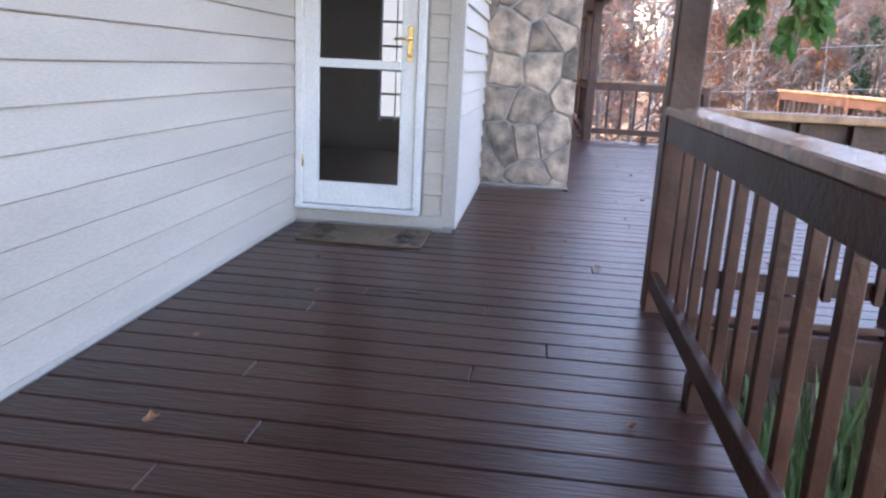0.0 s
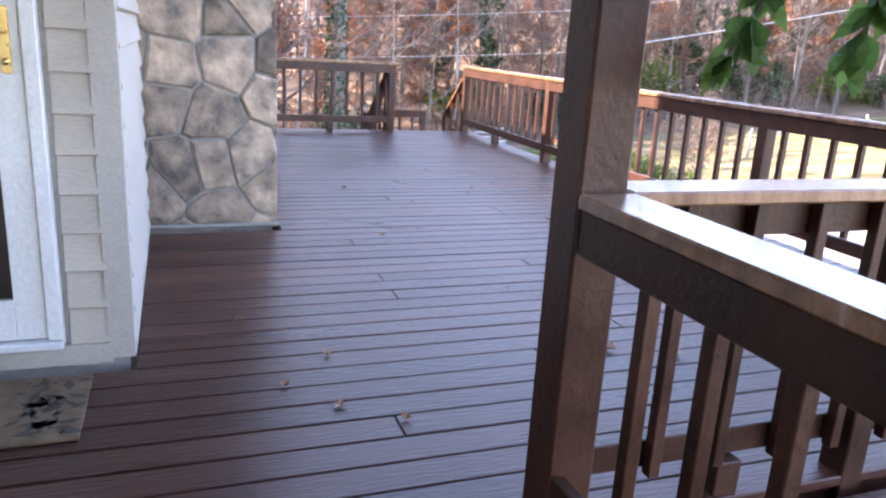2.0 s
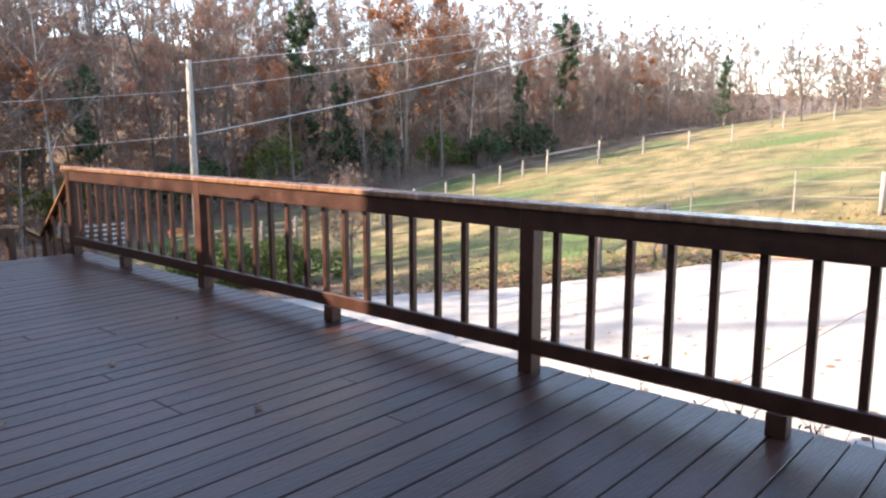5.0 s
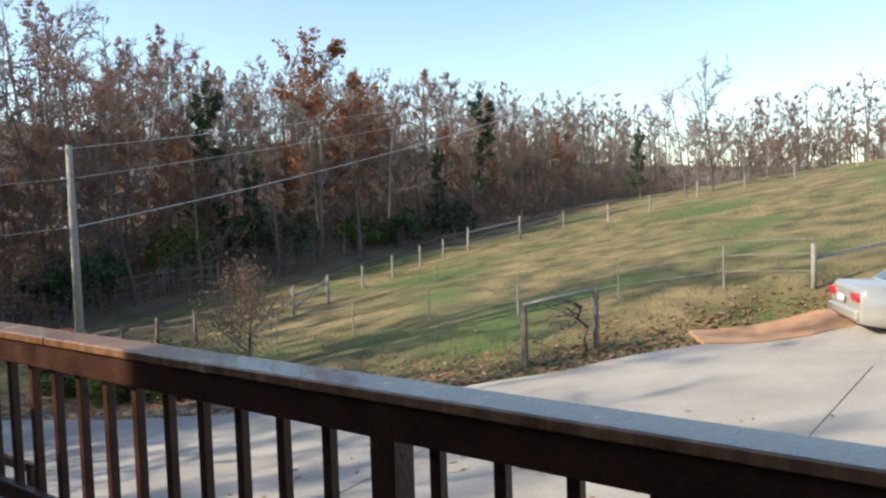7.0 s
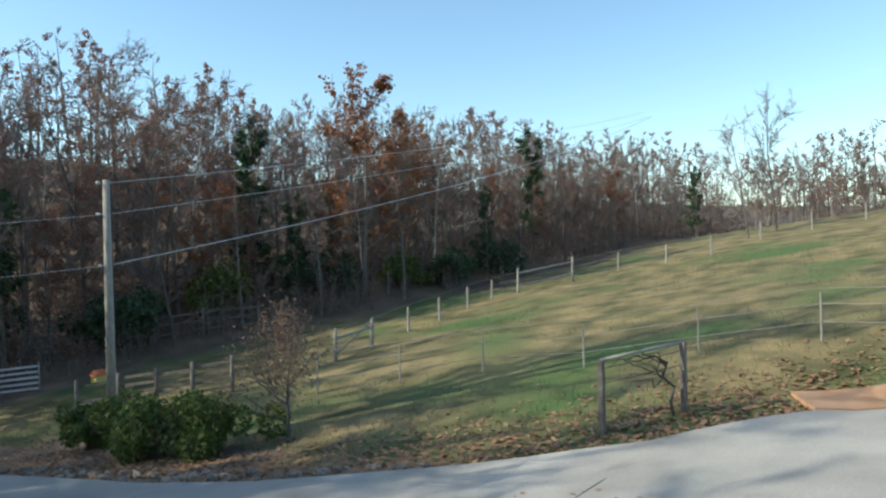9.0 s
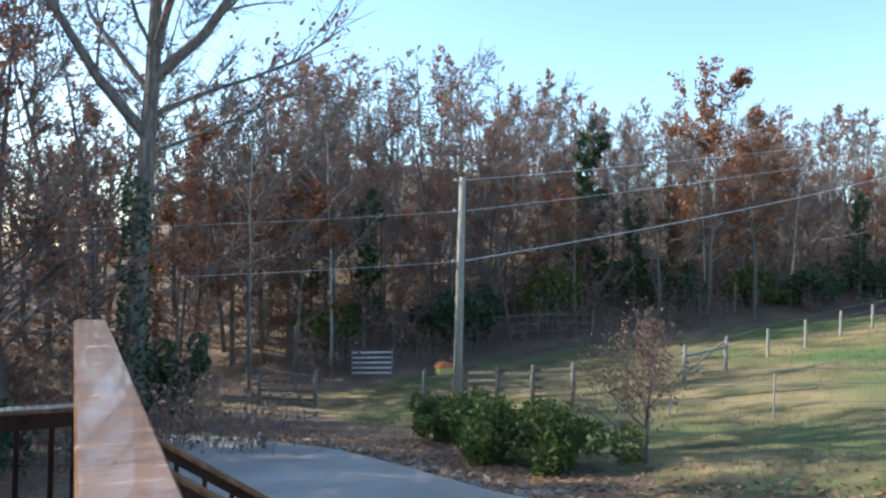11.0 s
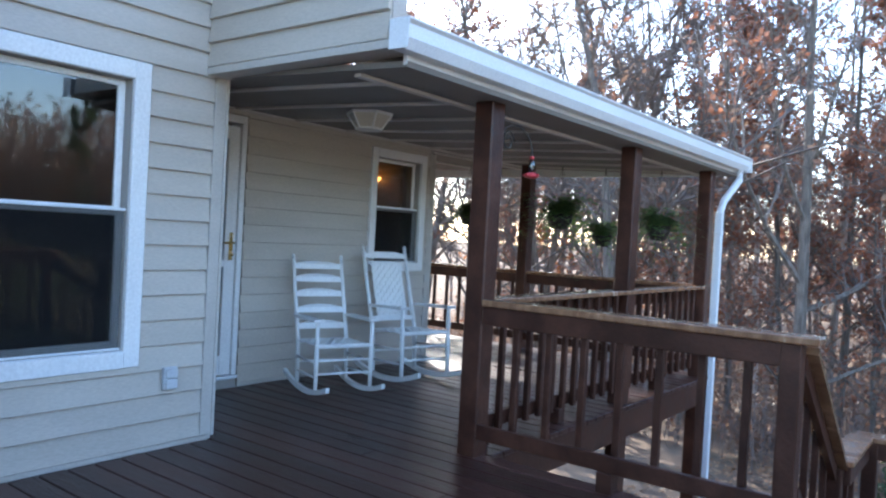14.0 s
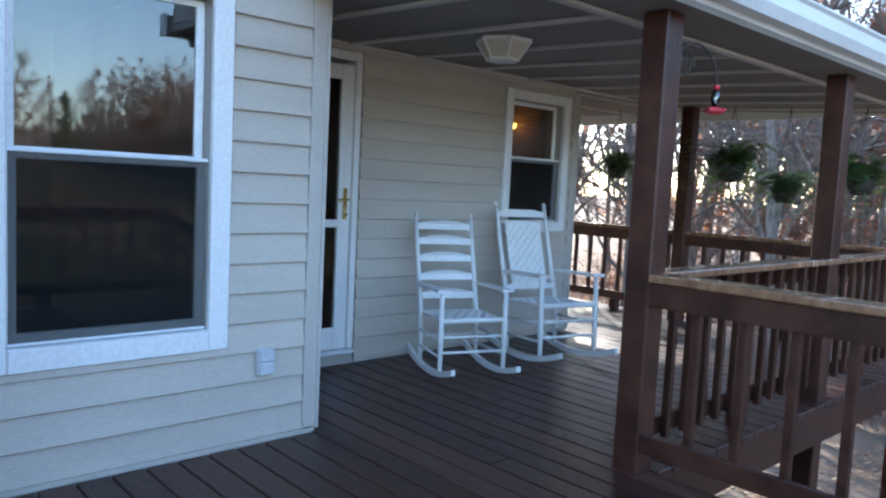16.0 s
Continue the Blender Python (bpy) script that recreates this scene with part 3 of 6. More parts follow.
def railing(label, a, b, posts, blocks=(), cap=True, step=0.215, top=TOP, side=1, ends=(0.05, 0.05)):
    """A straight railing from a to b (x, y): cap, top and bottom rail, balusters, posts at the given distances, short blocks."""
    ax, ay = a
    ln = math.hypot(b[0] - ax, b[1] - ay)
    t = thing("railing", label, "railing", "deck railings")
    t.matrix_world = Matrix.Translation((ax, ay, 0)) @ Matrix.Rotation(math.atan2(b[1] - ay, b[0] - ax), 4, "Z")
    if cap:
        cuts = [0 - ends[0]] + [c for c in (ln * 0.53,) if ln > 5] + [ln + ends[1]]
        for c0, c1 in zip(cuts, cuts[1:]):
            part("cap_rail", box((c0 + 0.001, -0.078, top - 0.038), (c1 - 0.001, 0.078, top), 0.006), M_CAP, t, "weathered flat cap board")
    part("top_rail", box((0, 0.024, top - 0.15), (ln, 0.062, top - 0.04), 0.004), M_RAIL, t)
    part("bottom_rail", box((0, 0.024, 0.115), (ln, 0.062, 0.205), 0.004), M_RAIL, t)
    for d in posts:
        part("post", box((d - 0.046, -0.034, -0.18), (d + 0.046, 0.066, top - 0.04), 0.005), M_RAIL, t)
    for d in blocks:
        part("support_block", box((d - 0.045, -0.02, 0.0), (d + 0.045, 0.068, 0.113), 0.004), M_RAIL, t)
    key = round(top, 3)
    if key not in bal_cache:
        bal_cache[key] = mesh_of("baluster", box((-0.019, -0.021, 0.105), (0.019, 0.017, top - 0.042), 0.003), M_RAIL)
    n = int(ln / step)
    for k in range(1, n):
        d = k * ln / n
        if min([abs(d - q) for q in posts] + [9]) > 0.08:
            ob = new("baluster", bal_cache[key])
            ob.parent = t
            ob.location = (d, 0, 0)
    return t


railing("brown wooden deck railing beside the driveway", (RAIL_X, RAIL2_Y), (RAIL_X, 12.36), [0.05, 2.75, 6.15, 8.80], [1.4, 4.45, 7.62], ends=(0.06, 0.06))
railing("brown wooden railing across the deck from the porch post", (1.77, RAIL2_Y), (RAIL_X - 0.09, RAIL2_Y), [1.0, 2.0], [0.5, 1.5, 2.5], ends=(0.0, 0.0))
railing("brown wooden railing along the entry porch", (1.69, -5.0), (1.69, RAIL2_Y - 0.08), [0.1, 2.0, 4.2], [1.0, 3.0, 5.2, 7.4], ends=(0.0, 0.0))
railing("brown wooden railing between porch post and stairs", (3.66, BACK_Y - 0.03), (POST_X + 0.07, BACK_Y - 0.03), [0.02], [0.9], ends=(0.10, 0.0))
railing("brown wooden railing along the covered porch", (POST_X + 0.0, BACK_Y + 0.09), (POST_X + 0.0, 16.35), [], [1.0, 2.9], ends=(0.0, 0.0), step=0.17)
railing("brown wooden railing at the end of the covered porch", (POST_X - 0.07, 16.45), (-4.2, 16.45), [4.0, 5.9], [1.0, 2.9, 4.6], ends=(0.0, 0.0), step=0.2)


def porch_post(x, y, z1, foot=-0.04, label="square brown porch post reaching the roof"):
    t = thing("porch_post", label, "post", "porch posts", at=(x, y, 0))
    part("shaft", box((-0.068, -0.068, foot), (0.068, 0.068, z1), 0.008), M_RAIL, t)
    if foot < -1:
        part("footing", box((-0.14, -0.14, foot - 0.15), (0.14, 0.14, foot + 0.05), 0.01), M_MORTAR, t)


porch_post(1.69, RAIL2_Y, 2.5, ground_z(1.69, RAIL2_Y))
porch_post(1.69, 0.2, 2.3, ground_z(1.69, 0))
for yy in (BACK_Y - 0.02, 14.46, 16.42):
    porch_post(POST_X, yy, ceil_z(POST_X) - 0.002, ground_z(POST_X, yy))
porch_post(-0.33, 16.42, ceil_z(-0.33) - 0.002, ground_z(-0.33, 16.4))
for x, yy in ((RAIL_X, 6.25), (RAIL_X, 9.65), (RAIL_X, 12.3), (3.64, 12.3), (RAIL_X, RAIL2_Y)):
    tagged(part("deck_pier", box((x - 0.08, yy - 0.14, ground_z(x, yy) - 0.1), (x + 0.08, yy + 0.02, -0.262), 0.006), M_RAIL), "brown wooden pier under the deck edge", "post", "deck piers")

# ---- stairs: one flight to a landing, a second turning to the driveway ----
STEPS, LAND_Z, LAND_Y = 4, -0.76, 13.62
stairs = thing("deck_stairs", "brown wooden steps down from the deck to a landing", "stairs")
for k in range(STEPS - 1):
    z = -0.19 * (k + 1)
    yy = BACK_Y + 0.13 + 0.29 * k
    part("tread", box((3.70, yy, z - 0.04), (4.84, yy + 0.28, z), 0.005), M_DECK, stairs)
    part("riser", box((3.72, yy + 0.26, z - 0.19), (4.82, yy + 0.28, z - 0.042), 0.002), M_RAIL, stairs)
for x in (3.68, 4.84):
    part("stringer", prism([(BACK_Y + 0.1, -0.04), (BACK_Y + 0.1, -0.30), (LAND_Y - 0.2, -0.98), (LAND_Y - 0.2, -0.62)], 0, x - 0.02, x + 0.02), M_RAIL, stairs)
landing = thing("stair_landing", "small brown wooden landing below the deck", "landing")
for k in range(8):
    yy = LAND_Y - 0.42 + 0.146 * k
    part("landing_board", box((3.66, yy, LAND_Z - 0.036), (4.92, yy + 0.139, LAND_Z), 0.004), M_DECK, landing)
for x, yy in ((3.70, LAND_Y - 0.3), (4.86, LAND_Y - 0.3), (3.70, LAND_Y + 0.68), (4.86, LAND_Y + 0.68)):
    part("leg", box((x - 0.045, yy - 0.045, ground_z(x, yy) - 0.1), (x + 0.045, yy + 0.045, LAND_Z - 0.037), 0.004), M_RAIL, landing)
part("skirt_board", box((3.66, LAND_Y + 0.75, LAND_Z - 0.22), (4.92, LAND_Y + 0.79, LAND_Z - 0.038), 0.003), M_RAIL, landing)


def sloping_rail(label, p, q, h=0.88, n=5):
    """A handrail along a flight, from foot p to foot q, with posts at both ends."""
    t = thing("stair_railing", label, "railing", "stair railings")
    p, q = Vector(p), Vector(q)
    flat = Vector((q.x - p.x, q.y - p.y, 0))
    ln, rise = flat.length, q.z - p.z
    t.matrix_world = Matrix.Translation(p) @ Matrix.Rotation(math.atan2(flat.y, flat.x), 4, "Z")

    def bar(name, z0, z1, w, m):
        part(name, prism([(0, z0), (ln, z0 + rise), (ln, z1 + rise), (0, z1)], 1, -w, w), m, t)
    bar("handrail", h - 0.035, h, 0.07, M_CAP)
    bar("top_rail", h - 0.13, h - 0.038, 0.018, M_RAIL)
    bar("bottom_rail", 0.12, 0.21, 0.018, M_RAIL)
    for k in range(n):
        d = (k + 0.5) * ln / n
        z = rise * d / ln
        part("baluster", box((d - 0.018, 0.02, z + 0.1), (d + 0.018, 0.055, z + h - 0.04), 0.003), M_RAIL, t)
    part("post", box((ln - 0.045, -0.045, rise - 0.2), (ln + 0.045, 0.045, rise + h - 0.03), 0.005), M_RAIL, t)


sloping_rail("brown sloping handrail on the stairs", (3.66, BACK_Y + 0.06, 0.02), (3.66, LAND_Y - 0.15, LAND_Z), n=4)
sloping_rail("brown sloping handrail on the stairs", (4.88, BACK_Y + 0.06, 0.02), (4.88, LAND_Y - 0.25, LAND_Z), n=4)
r = railing("brown wooden railing round the stair landing", (4.84, LAND_Y + 0.72), (3.70, LAND_Y + 0.72), [0.05, 1.1], step=0.2, top=0.9, ends=(0.05, 0.06))
r.location.z = LAND_Z
r = railing("brown wooden railing round the stair landing", (3.68, LAND_Y + 0.62), (3.68, LAND_Y - 0.12), [], step=0.2, top=0.9, ends=(0.05, 0.02))
r.location.z = LAND_Z
low = thing("lower_stairs", "brown wooden steps from the landing to the driveway", "stairs")
gz = ground_z(7.0, LAND_Y)
n_low = 7
for k in range(n_low):
    z = LAND_Z - (LAND_Z - gz) * (k + 1) / (n_low + 1)
    part("tread", box((4.94 + 0.29 * k, LAND_Y - 0.3, z - 0.04), (5.22 + 0.29 * k, LAND_Y + 0.65, z), 0.004), M_DECK, low)
for yy in (LAND_Y - 0.32, LAND_Y + 0.67):
    part("stringer", prism([(4.93, LAND_Z - 0.02), (4.93, LAND_Z - 0.30), (6.95, gz - 0.15), (6.95, gz + 0.12)], 1, yy - 0.02, yy + 0.02), M_RAIL, low)
    sloping_rail("brown sloping handrail down to the driveway", (4.95, yy, LAND_Z), (6.95, yy, gz + 0.05), n=9)

# ---- stone chimney ----
CHIM_END = 9.40
chimney = tagged(part("chimney", box((WIN_X - 0.1, 6.99, -1.2), (1.335, CHIM_END, 4.9), 0), M_MORTAR), "grey and tan field stone chimney on the deck", "chimney")


def clip_poly(poly, p, n):
    out = []
    for i in range(len(poly)):
        a, b = poly[i], poly[(i + 1) % len(poly)]
        da, db = (a[0] - p[0]) * n[0] + (a[1] - p[1]) * n[1], (b[0] - p[0]) * n[0] + (b[1] - p[1]) * n[1]
        if da <= 0:
            out.append(a)
        if da * db < 0:
            t = da / (da - db)
            out.append((a[0] + (b[0] - a[0]) * t, a[1] + (b[1] - a[1]) * t))
    return out


def stones(w, h, nu, nv, place, rs):
    """Irregular flat stones covering a w x h face; place maps (u, v, depth) to the world."""
    seeds = [((i + 0.5 + rs.uniform(-0.42, 0.42) + 0.25 * (j % 2)) * w / nu, (j + 0.5 + rs.uniform(-0.38, 0.38)) * h / nv) for j in range(-1, nv + 1) for i in range(-1, nu + 1)]
    for s in seeds:
        poly = [(0, 0), (w, 0), (w, h), (0, h)]
        for q in seeds:
            if q is s or abs(q[0] - s[0]) > 1.2 or abs(q[1] - s[1]) > 1.2:
                continue
            d = math.hypot(q[0] - s[0], q[1] - s[1])
            nn = ((q[0] - s[0]) / d, (q[1] - s[1]) / d)
            mid = ((q[0] + s[0]) / 2 - nn[0] * 0.009, (q[1] + s[1]) / 2 - nn[1] * 0.009)
            poly = clip_poly(poly, mid, nn)
            if len(poly) < 3:
                break
        if len(poly) < 3:
            continue
        poly = [p for i, p in enumerate(poly) if math.hypot(p[0] - poly[i - 1][0], p[1] - poly[i - 1][1]) > 0.012]
        if len(poly) < 3:
            continue
        cx, cy = sum(p[0] for p in poly) / len(poly), sum(p[1] for p in poly) / len(poly)
        dep = rs.uniform(0.012, 0.028)
        bm = bmesh.new()
        rings = []
        for sc, d in ((1.0, 0.0), (0.985, dep * 0.7), (0.90, dep), (0.45, dep + rs.uniform(-0.003, 0.006))):
            rings.append([bm.verts.new(place(cx + (p[0] - cx) * sc + (rs.uniform(-0.004, 0.004) if sc < 0.95 else 0), cy + (p[1] - cy) * sc, d + (rs.uniform(-0.004, 0.004) if 0 < d else 0))) for p in poly])
        for a, b in zip(rings, rings[1:]):
            for i in range(len(a)):
                bm.faces.new((a[i - 1], a[i], b[i], b[i - 1]))
        bm.faces.new(rings[-1])
        bmesh.ops.recalc_face_normals(bm, faces=bm.faces)
        part("stone", bm, M_STONE, chimney)


rs = random.Random(11)
stones(0.835, 3.4, 3, 11, lambda u, v, d: (WIN_X + u + 0.005, 6.99 - d, v + 0.02), rs)
stones(CHIM_END - 7.0, 3.0, 8, 11, lambda u, v, d: (1.335 + d, 6.995 + u, v + 0.02), rs)
stones(0.835, 2.6, 3, 9, lambda u, v, d: (1.365 - u, CHIM_END + d, v + 0.02), rs)
tagged(part("chimney_skirt", box((WIN_X + 0.02, 6.935, 0.002), (1.38, 6.985, 0.02), 0.004), M_MORTAR), "pale mortar line at the chimney foot", "trim", kind="structure")


# ---- ground ----
def axis_steps(centre, near, far):
    out, s, d = [0.0], 0.0, near
    while s < far:
        s += d
        out.append(s)
        if s > 70:
            d *= 1.25
    return np.array(sorted({*[-v for v in out], *out})) + centre


gx, gy = axis_steps(22.0, 1.3, 900.0), axis_steps(22.0, 1.3, 900.0)
gverts, gfaces, gmat = [], [], []
for yv in gy:
    for xv in gx:
        bump = 0.10 * noise.noise((xv * 0.15, yv * 0.15, 0)) if (xv > 9 or yv > 22) else 0.0
        gverts.append((xv, yv, ground_z(xv, yv) + bump * (0.3 if 3 < xv < 20 and yv < 24 else 1)))
nx = len(gx)


def in_woods(x, y):
    if x < 8.5:
        return y > 13 or x < -2
    if x < 22:
        return y > 37
    return y > 39 - 0.28 * (x - 22) + 1.0 * math.sin(x * 0.7)


M_LAWN = mat("lawn", (0.075, 0.072, 0.022), (0.34, 0.245, 0.11), 0.95, scale=0.8, bump=1.0, fine=14, dirt=((0.07, 0.11, 0.025), 0.2, 0.52))
M_LEAFY = mat("leaf_litter", (0.14, 0.09, 0.06), (0.27, 0.185, 0.12), 0.95, scale=0.5, bump=1.0, fine=9, dirt=((0.12, 0.09, 0.06), 0.7, 0.58))
for j in range(len(gy) - 1):
    for i in range(nx - 1):
        a = j * nx + i
        gfaces.append((a, a + 1, a + nx + 1, a + nx))
        cx, cy = (gx[i] + gx[i + 1]) / 2, (gy[j] + gy[j + 1]) / 2
        bed = 10.8 < cx < 14.5 and 17.5 < cy < 28
        gmat.append(1 if in_woods(cx, cy) or bed or (5.2 > cx > -2 and cy > 3) or (8.5 < cx < 13 and 26 < cy < 36) else 0)
ground = raw("ground", gverts, gfaces, M_LAWN)
ground.data.materials.append(M_LEAFY)
ground.data.polygons.foreach_set("material_index", gmat)
smooth(ground)
tagged(ground, "sloping autumn lawn and leaf-strewn woodland ground", "ground", kind="structure")


def sheet(name, outline, lift, material, label, thick=0.12):
    """A paved slab that follows the ground: a strip between two edges given row by row."""
    bm = bmesh.new()
    rows = []
    for left, right in outline:
        n = 8
        rows.append([bm.verts.new((left[0] + (right[0] - left[0]) * k / n, left[1] + (right[1] - left[1]) * k / n, 0)) for k in range(n + 1)])
    for r in rows:
        for v in r:
            v.co.z = ground_z(v.co.x, v.co.y) + lift
    for a, b in zip(rows, rows[1:]):
        for k in range(8):
            bm.faces.new((a[k], a[k + 1], b[k + 1], b[k]))
    bmesh.ops.recalc_face_normals(bm, faces=bm.faces)
    for f in bm.faces:
        if f.normal.z < 0:
            f.normal_flip()
    ret = bmesh.ops.extrude_face_region(bm, geom=list(bm.faces))
    for e in ret["geom"]:
        if isinstance(e, bmesh.types.BMVert):
            e.co.z += thick
    bmesh.ops.recalc_face_normals(bm, faces=bm.faces)
    return tagged(part(name, bm, material), label, "road", kind="structure")


drive_edge = [(21.6, -6.0), (21.2, 0.0), (20.3, 4.5), (19.4, 7.0), (18.0, 9.2), (15.3, 11.0), (13.3, 14.3), (12.0, 16.6), (11.3, 19.0), (11.0, 22.0), (10.6, 25.0), (9.2, 28.5), (7.6, 30.6)]
drive_in = [(6.6, -6.0), (6.6, 0.0), (6.7, 4.5), (6.8, 6.9), (6.9, 8.9), (7.0, 11.4), (7.1, 13.3), (7.2, 16.0), (7.2, 19.0), (7.0, 22.0), (6.6, 25.0), (5.4, 27.5), (4.2, 29.0)]


def dense(line, n=4):
    out = []
    for a, b in zip(line, line[1:]):
        out += [(a[0] + (b[0] - a[0]) * k / n, a[1] + (b[1] - a[1]) * k / n) for k in range(n)]
    return out + [line[-1]]


sheet("driveway_slab", list(zip(dense(drive_edge), dense(drive_in))), -0.03, M_CONC, "pale concrete driveway with leaf stains", 0.11)
sheet("clay_strip", list(zip([(x + 0.9, y + 0.6) for x, y in dense(drive_edge[1:5])], dense(drive_edge[1:5]))), 0.0, M_CLAY, "strip of bare red clay beside the driveway", 0.11)
for a, b in (((16.0, 6.1), (7.0, 6.6)), ((14.3, 10.9), (7.0, 10.5)), ((11.1, 18.0), (7.2, 18.0))):
    pts = [(a[0] + (b[0] - a[0]) * k / 24, a[1] + (b[1] - a[1]) * k / 24) for k in range(25)]
    bm = bmesh.new()
    dx, dy = b[0] - a[0], b[1] - a[1]
    ln = math.hypot(dx, dy)
    prev = None
    for x, yv in pts:
        row = [bm.verts.new((x - dy / ln * s, yv + dx / ln * s, ground_z(x, yv) + 0.085)) for s in (-0.006, 0.006)]
        if prev:
            bm.faces.new((prev[0], prev[1], row[1], row[0]))
        prev = row
    tagged(part("driveway_joint", bm, M_DARK), "dark joint line across the concrete", "joint", kind="structure")


# ---- trees ----
def frustum(vs, fs, p, q, r0, r1, sides):
    d = q - p
    ln = d.length
    if ln < 1e-5:
        return
    d = d / ln
    a = d.cross(Vector((0.31, 0.2, 0.93)) if abs(d.z) < 0.9 else Vector((1, 0, 0))).normalized()
    b = d.cross(a)
    base = len(vs)
    for c, r in ((p, r0), (q, r1)):
        for k in range(sides):
            an = 2 * math.pi * k / sides
            vs.append(tuple(c + (a * math.cos(an) + b * math.sin(an)) * r))
    for k in range(sides):
        j = (k + 1) % sides
        fs.append((base + k, base + j, base + sides + j, base + sides + k))


def spike(vs, fs, p, q, r):
    """A thin twig that ends in a point."""
    d = (q - p).normalized()
    a = d.orthogonal().normalized()
    b = d.cross(a)
    i = len(vs)
    for k in range(3):
        an = 2 * math.pi * k / 3
        vs.append(tuple(p + (a * math.cos(an) + b * math.sin(an)) * r))
    vs.append(tuple(q))
    fs.extend([(i, i + 1, i + 3), (i + 1, i + 2, i + 3), (i + 2, i, i + 3)])


def tree_data(rs, h, r, limbs=13, twigs=6, twiglets=4, leaves=4, leaf=0.16, low=0.32, spread=0.34, lean=0.03, stout=1.0, fine=0.011, main=()):
    """Tapered trunk with limbs, twigs and leaves; leaves are single folded quads at the twigs."""
    wood, twig, leafs = ([], []), ([], []), ([], [])

    def add_leaf(p, size):
        n = Vector((rs.gauss(0, 1), rs.gauss(0, 1), rs.gauss(0, 1))).normalized()
        a = n.orthogonal().normalized() * size * rs.uniform(0.6, 1.2)
        b = n.cross(a).normalized() * size * rs.uniform(0.4, 0.8)
        i = len(leafs[0])
        leafs[0].extend([tuple(p - a), tuple(p + b * 0.9 + n * size * 0.2), tuple(p + a), tuple(p - b)])
        leafs[1].append((i, i + 1, i + 2, i + 3))

    def wander(p, d, ln, n, r0, r1, data, sides, jit, up):
        pts = [p]
        for k in range(n):
            d = (d + Vector((rs.gauss(0, jit), rs.gauss(0, jit), rs.gauss(0, jit * 0.7) + up))).normalized()
            q = pts[-1] + d * ln / n
            frustum(*data, pts[-1], q, r0 + (r1 - r0) * k / n, r0 + (r1 - r0) * (k + 1) / n, sides)
            pts.append(q)
        return pts, d
    trunk, d = wander(Vector((0, 0, -0.3)), Vector((rs.gauss(0, lean), rs.gauss(0, lean), 1)).normalized(), h, 8, r, r * 0.14, wood, 7, 0.045, 0.02)
    for k in range(limbs + len(main)):
        f = low + (0.97 - low) * (k + rs.random()) / limbs if k < limbs else main[k - limbs][0]
        i = min(int(f * 8), 7)
        p = trunk[i].lerp(trunk[i + 1], f * 8 - i)
        an = rs.uniform(0, 2 * math.pi)
        up = rs.uniform(0.35, 1.0) + 0.5 * f
        ln = h * spread * rs.uniform(0.55, 1.1) * (1.15 - 0.75 * f)
        rr = r * (1 - f * 0.86) * rs.uniform(0.35, 0.6) * stout
        if k >= limbs:
            an, up, ln, rr = radians(main[k - limbs][1]), main[k - limbs][2], main[k - limbs][3], main[k - limbs][4]
        pts, d = wander(p, Vector((math.cos(an), math.sin(an), up)).normalized(), ln, 4, rr, rr * 0.25, wood, 4 if k < limbs else 7, 0.16, 0.04)
        for t in range(twigs):
            g = rs.uniform(0.25, 1.0)
            j = min(int(g * 4), 3)
            p2 = pts[j].lerp(pts[j + 1], g * 4 - j)
            dd = (d + Vector((rs.gauss(0, 0.7), rs.gauss(0, 0.7), rs.gauss(0.15, 0.5)))).normalized()
            tl = ln * rs.uniform(0.25, 0.55)
            tp, d2 = wander(p2, dd, tl, 2, max(rr * 0.3, fine * 1.6), fine, twig, 3, 0.2, 0.05)
            for w in range(twiglets):
                s = rs.random()
                p3 = tp[0].lerp(tp[1], s * 2) if s < 0.5 else tp[1].lerp(tp[2], s * 2 - 1)
                d3 = (d2 + Vector((rs.gauss(0, 0.8), rs.gauss(0, 0.8), rs.gauss(0.1, 0.6)))).normalized()
                end = p3 + d3 * tl * rs.uniform(0.3, 0.7)
                spike(*twig, p3, end, fine)
                for q in range(leaves):
                    if rs.random() < 0.8:
                        add_leaf(p3.lerp(end, rs.random()) + Vector((rs.gauss(0, 0.12), rs.gauss(0, 0.12), rs.gauss(0, 0.12))), leaf)
    return wood, twig, leafs


def mesh_from(name, data, material):
    me = bpy.data.meshes.new(name)
    me.from_pydata(data[0], [], data[1])
    me.materials.append(material)
    return me


def tree_kind(seed, bark, leafm, **kw):
    wood, twig, leafs = tree_data(random.Random(seed), **kw)
    return mesh_from("trunk", wood, bark), mesh_from("twigs", twig, M_TWIG), (mesh_from("crown", leafs, leafm) if leafs[0] else None)


def plant(kind, x, y, scale, turn, name, label, group="", sink=0.0):
    t = thing(name, label, "tree", group)
    t.matrix_world = pose(x, y, ground_z(x, y) - sink, 0, 0, turn) @ Matrix.Scale(scale, 4)
    for nm, me in zip(("trunk", "branchwork", "crown"), kind):
        if me:
            ob = new(nm, me)
            ob.parent = t
            tagged(ob, kind="stuff" if nm != "trunk" else "")
    return t


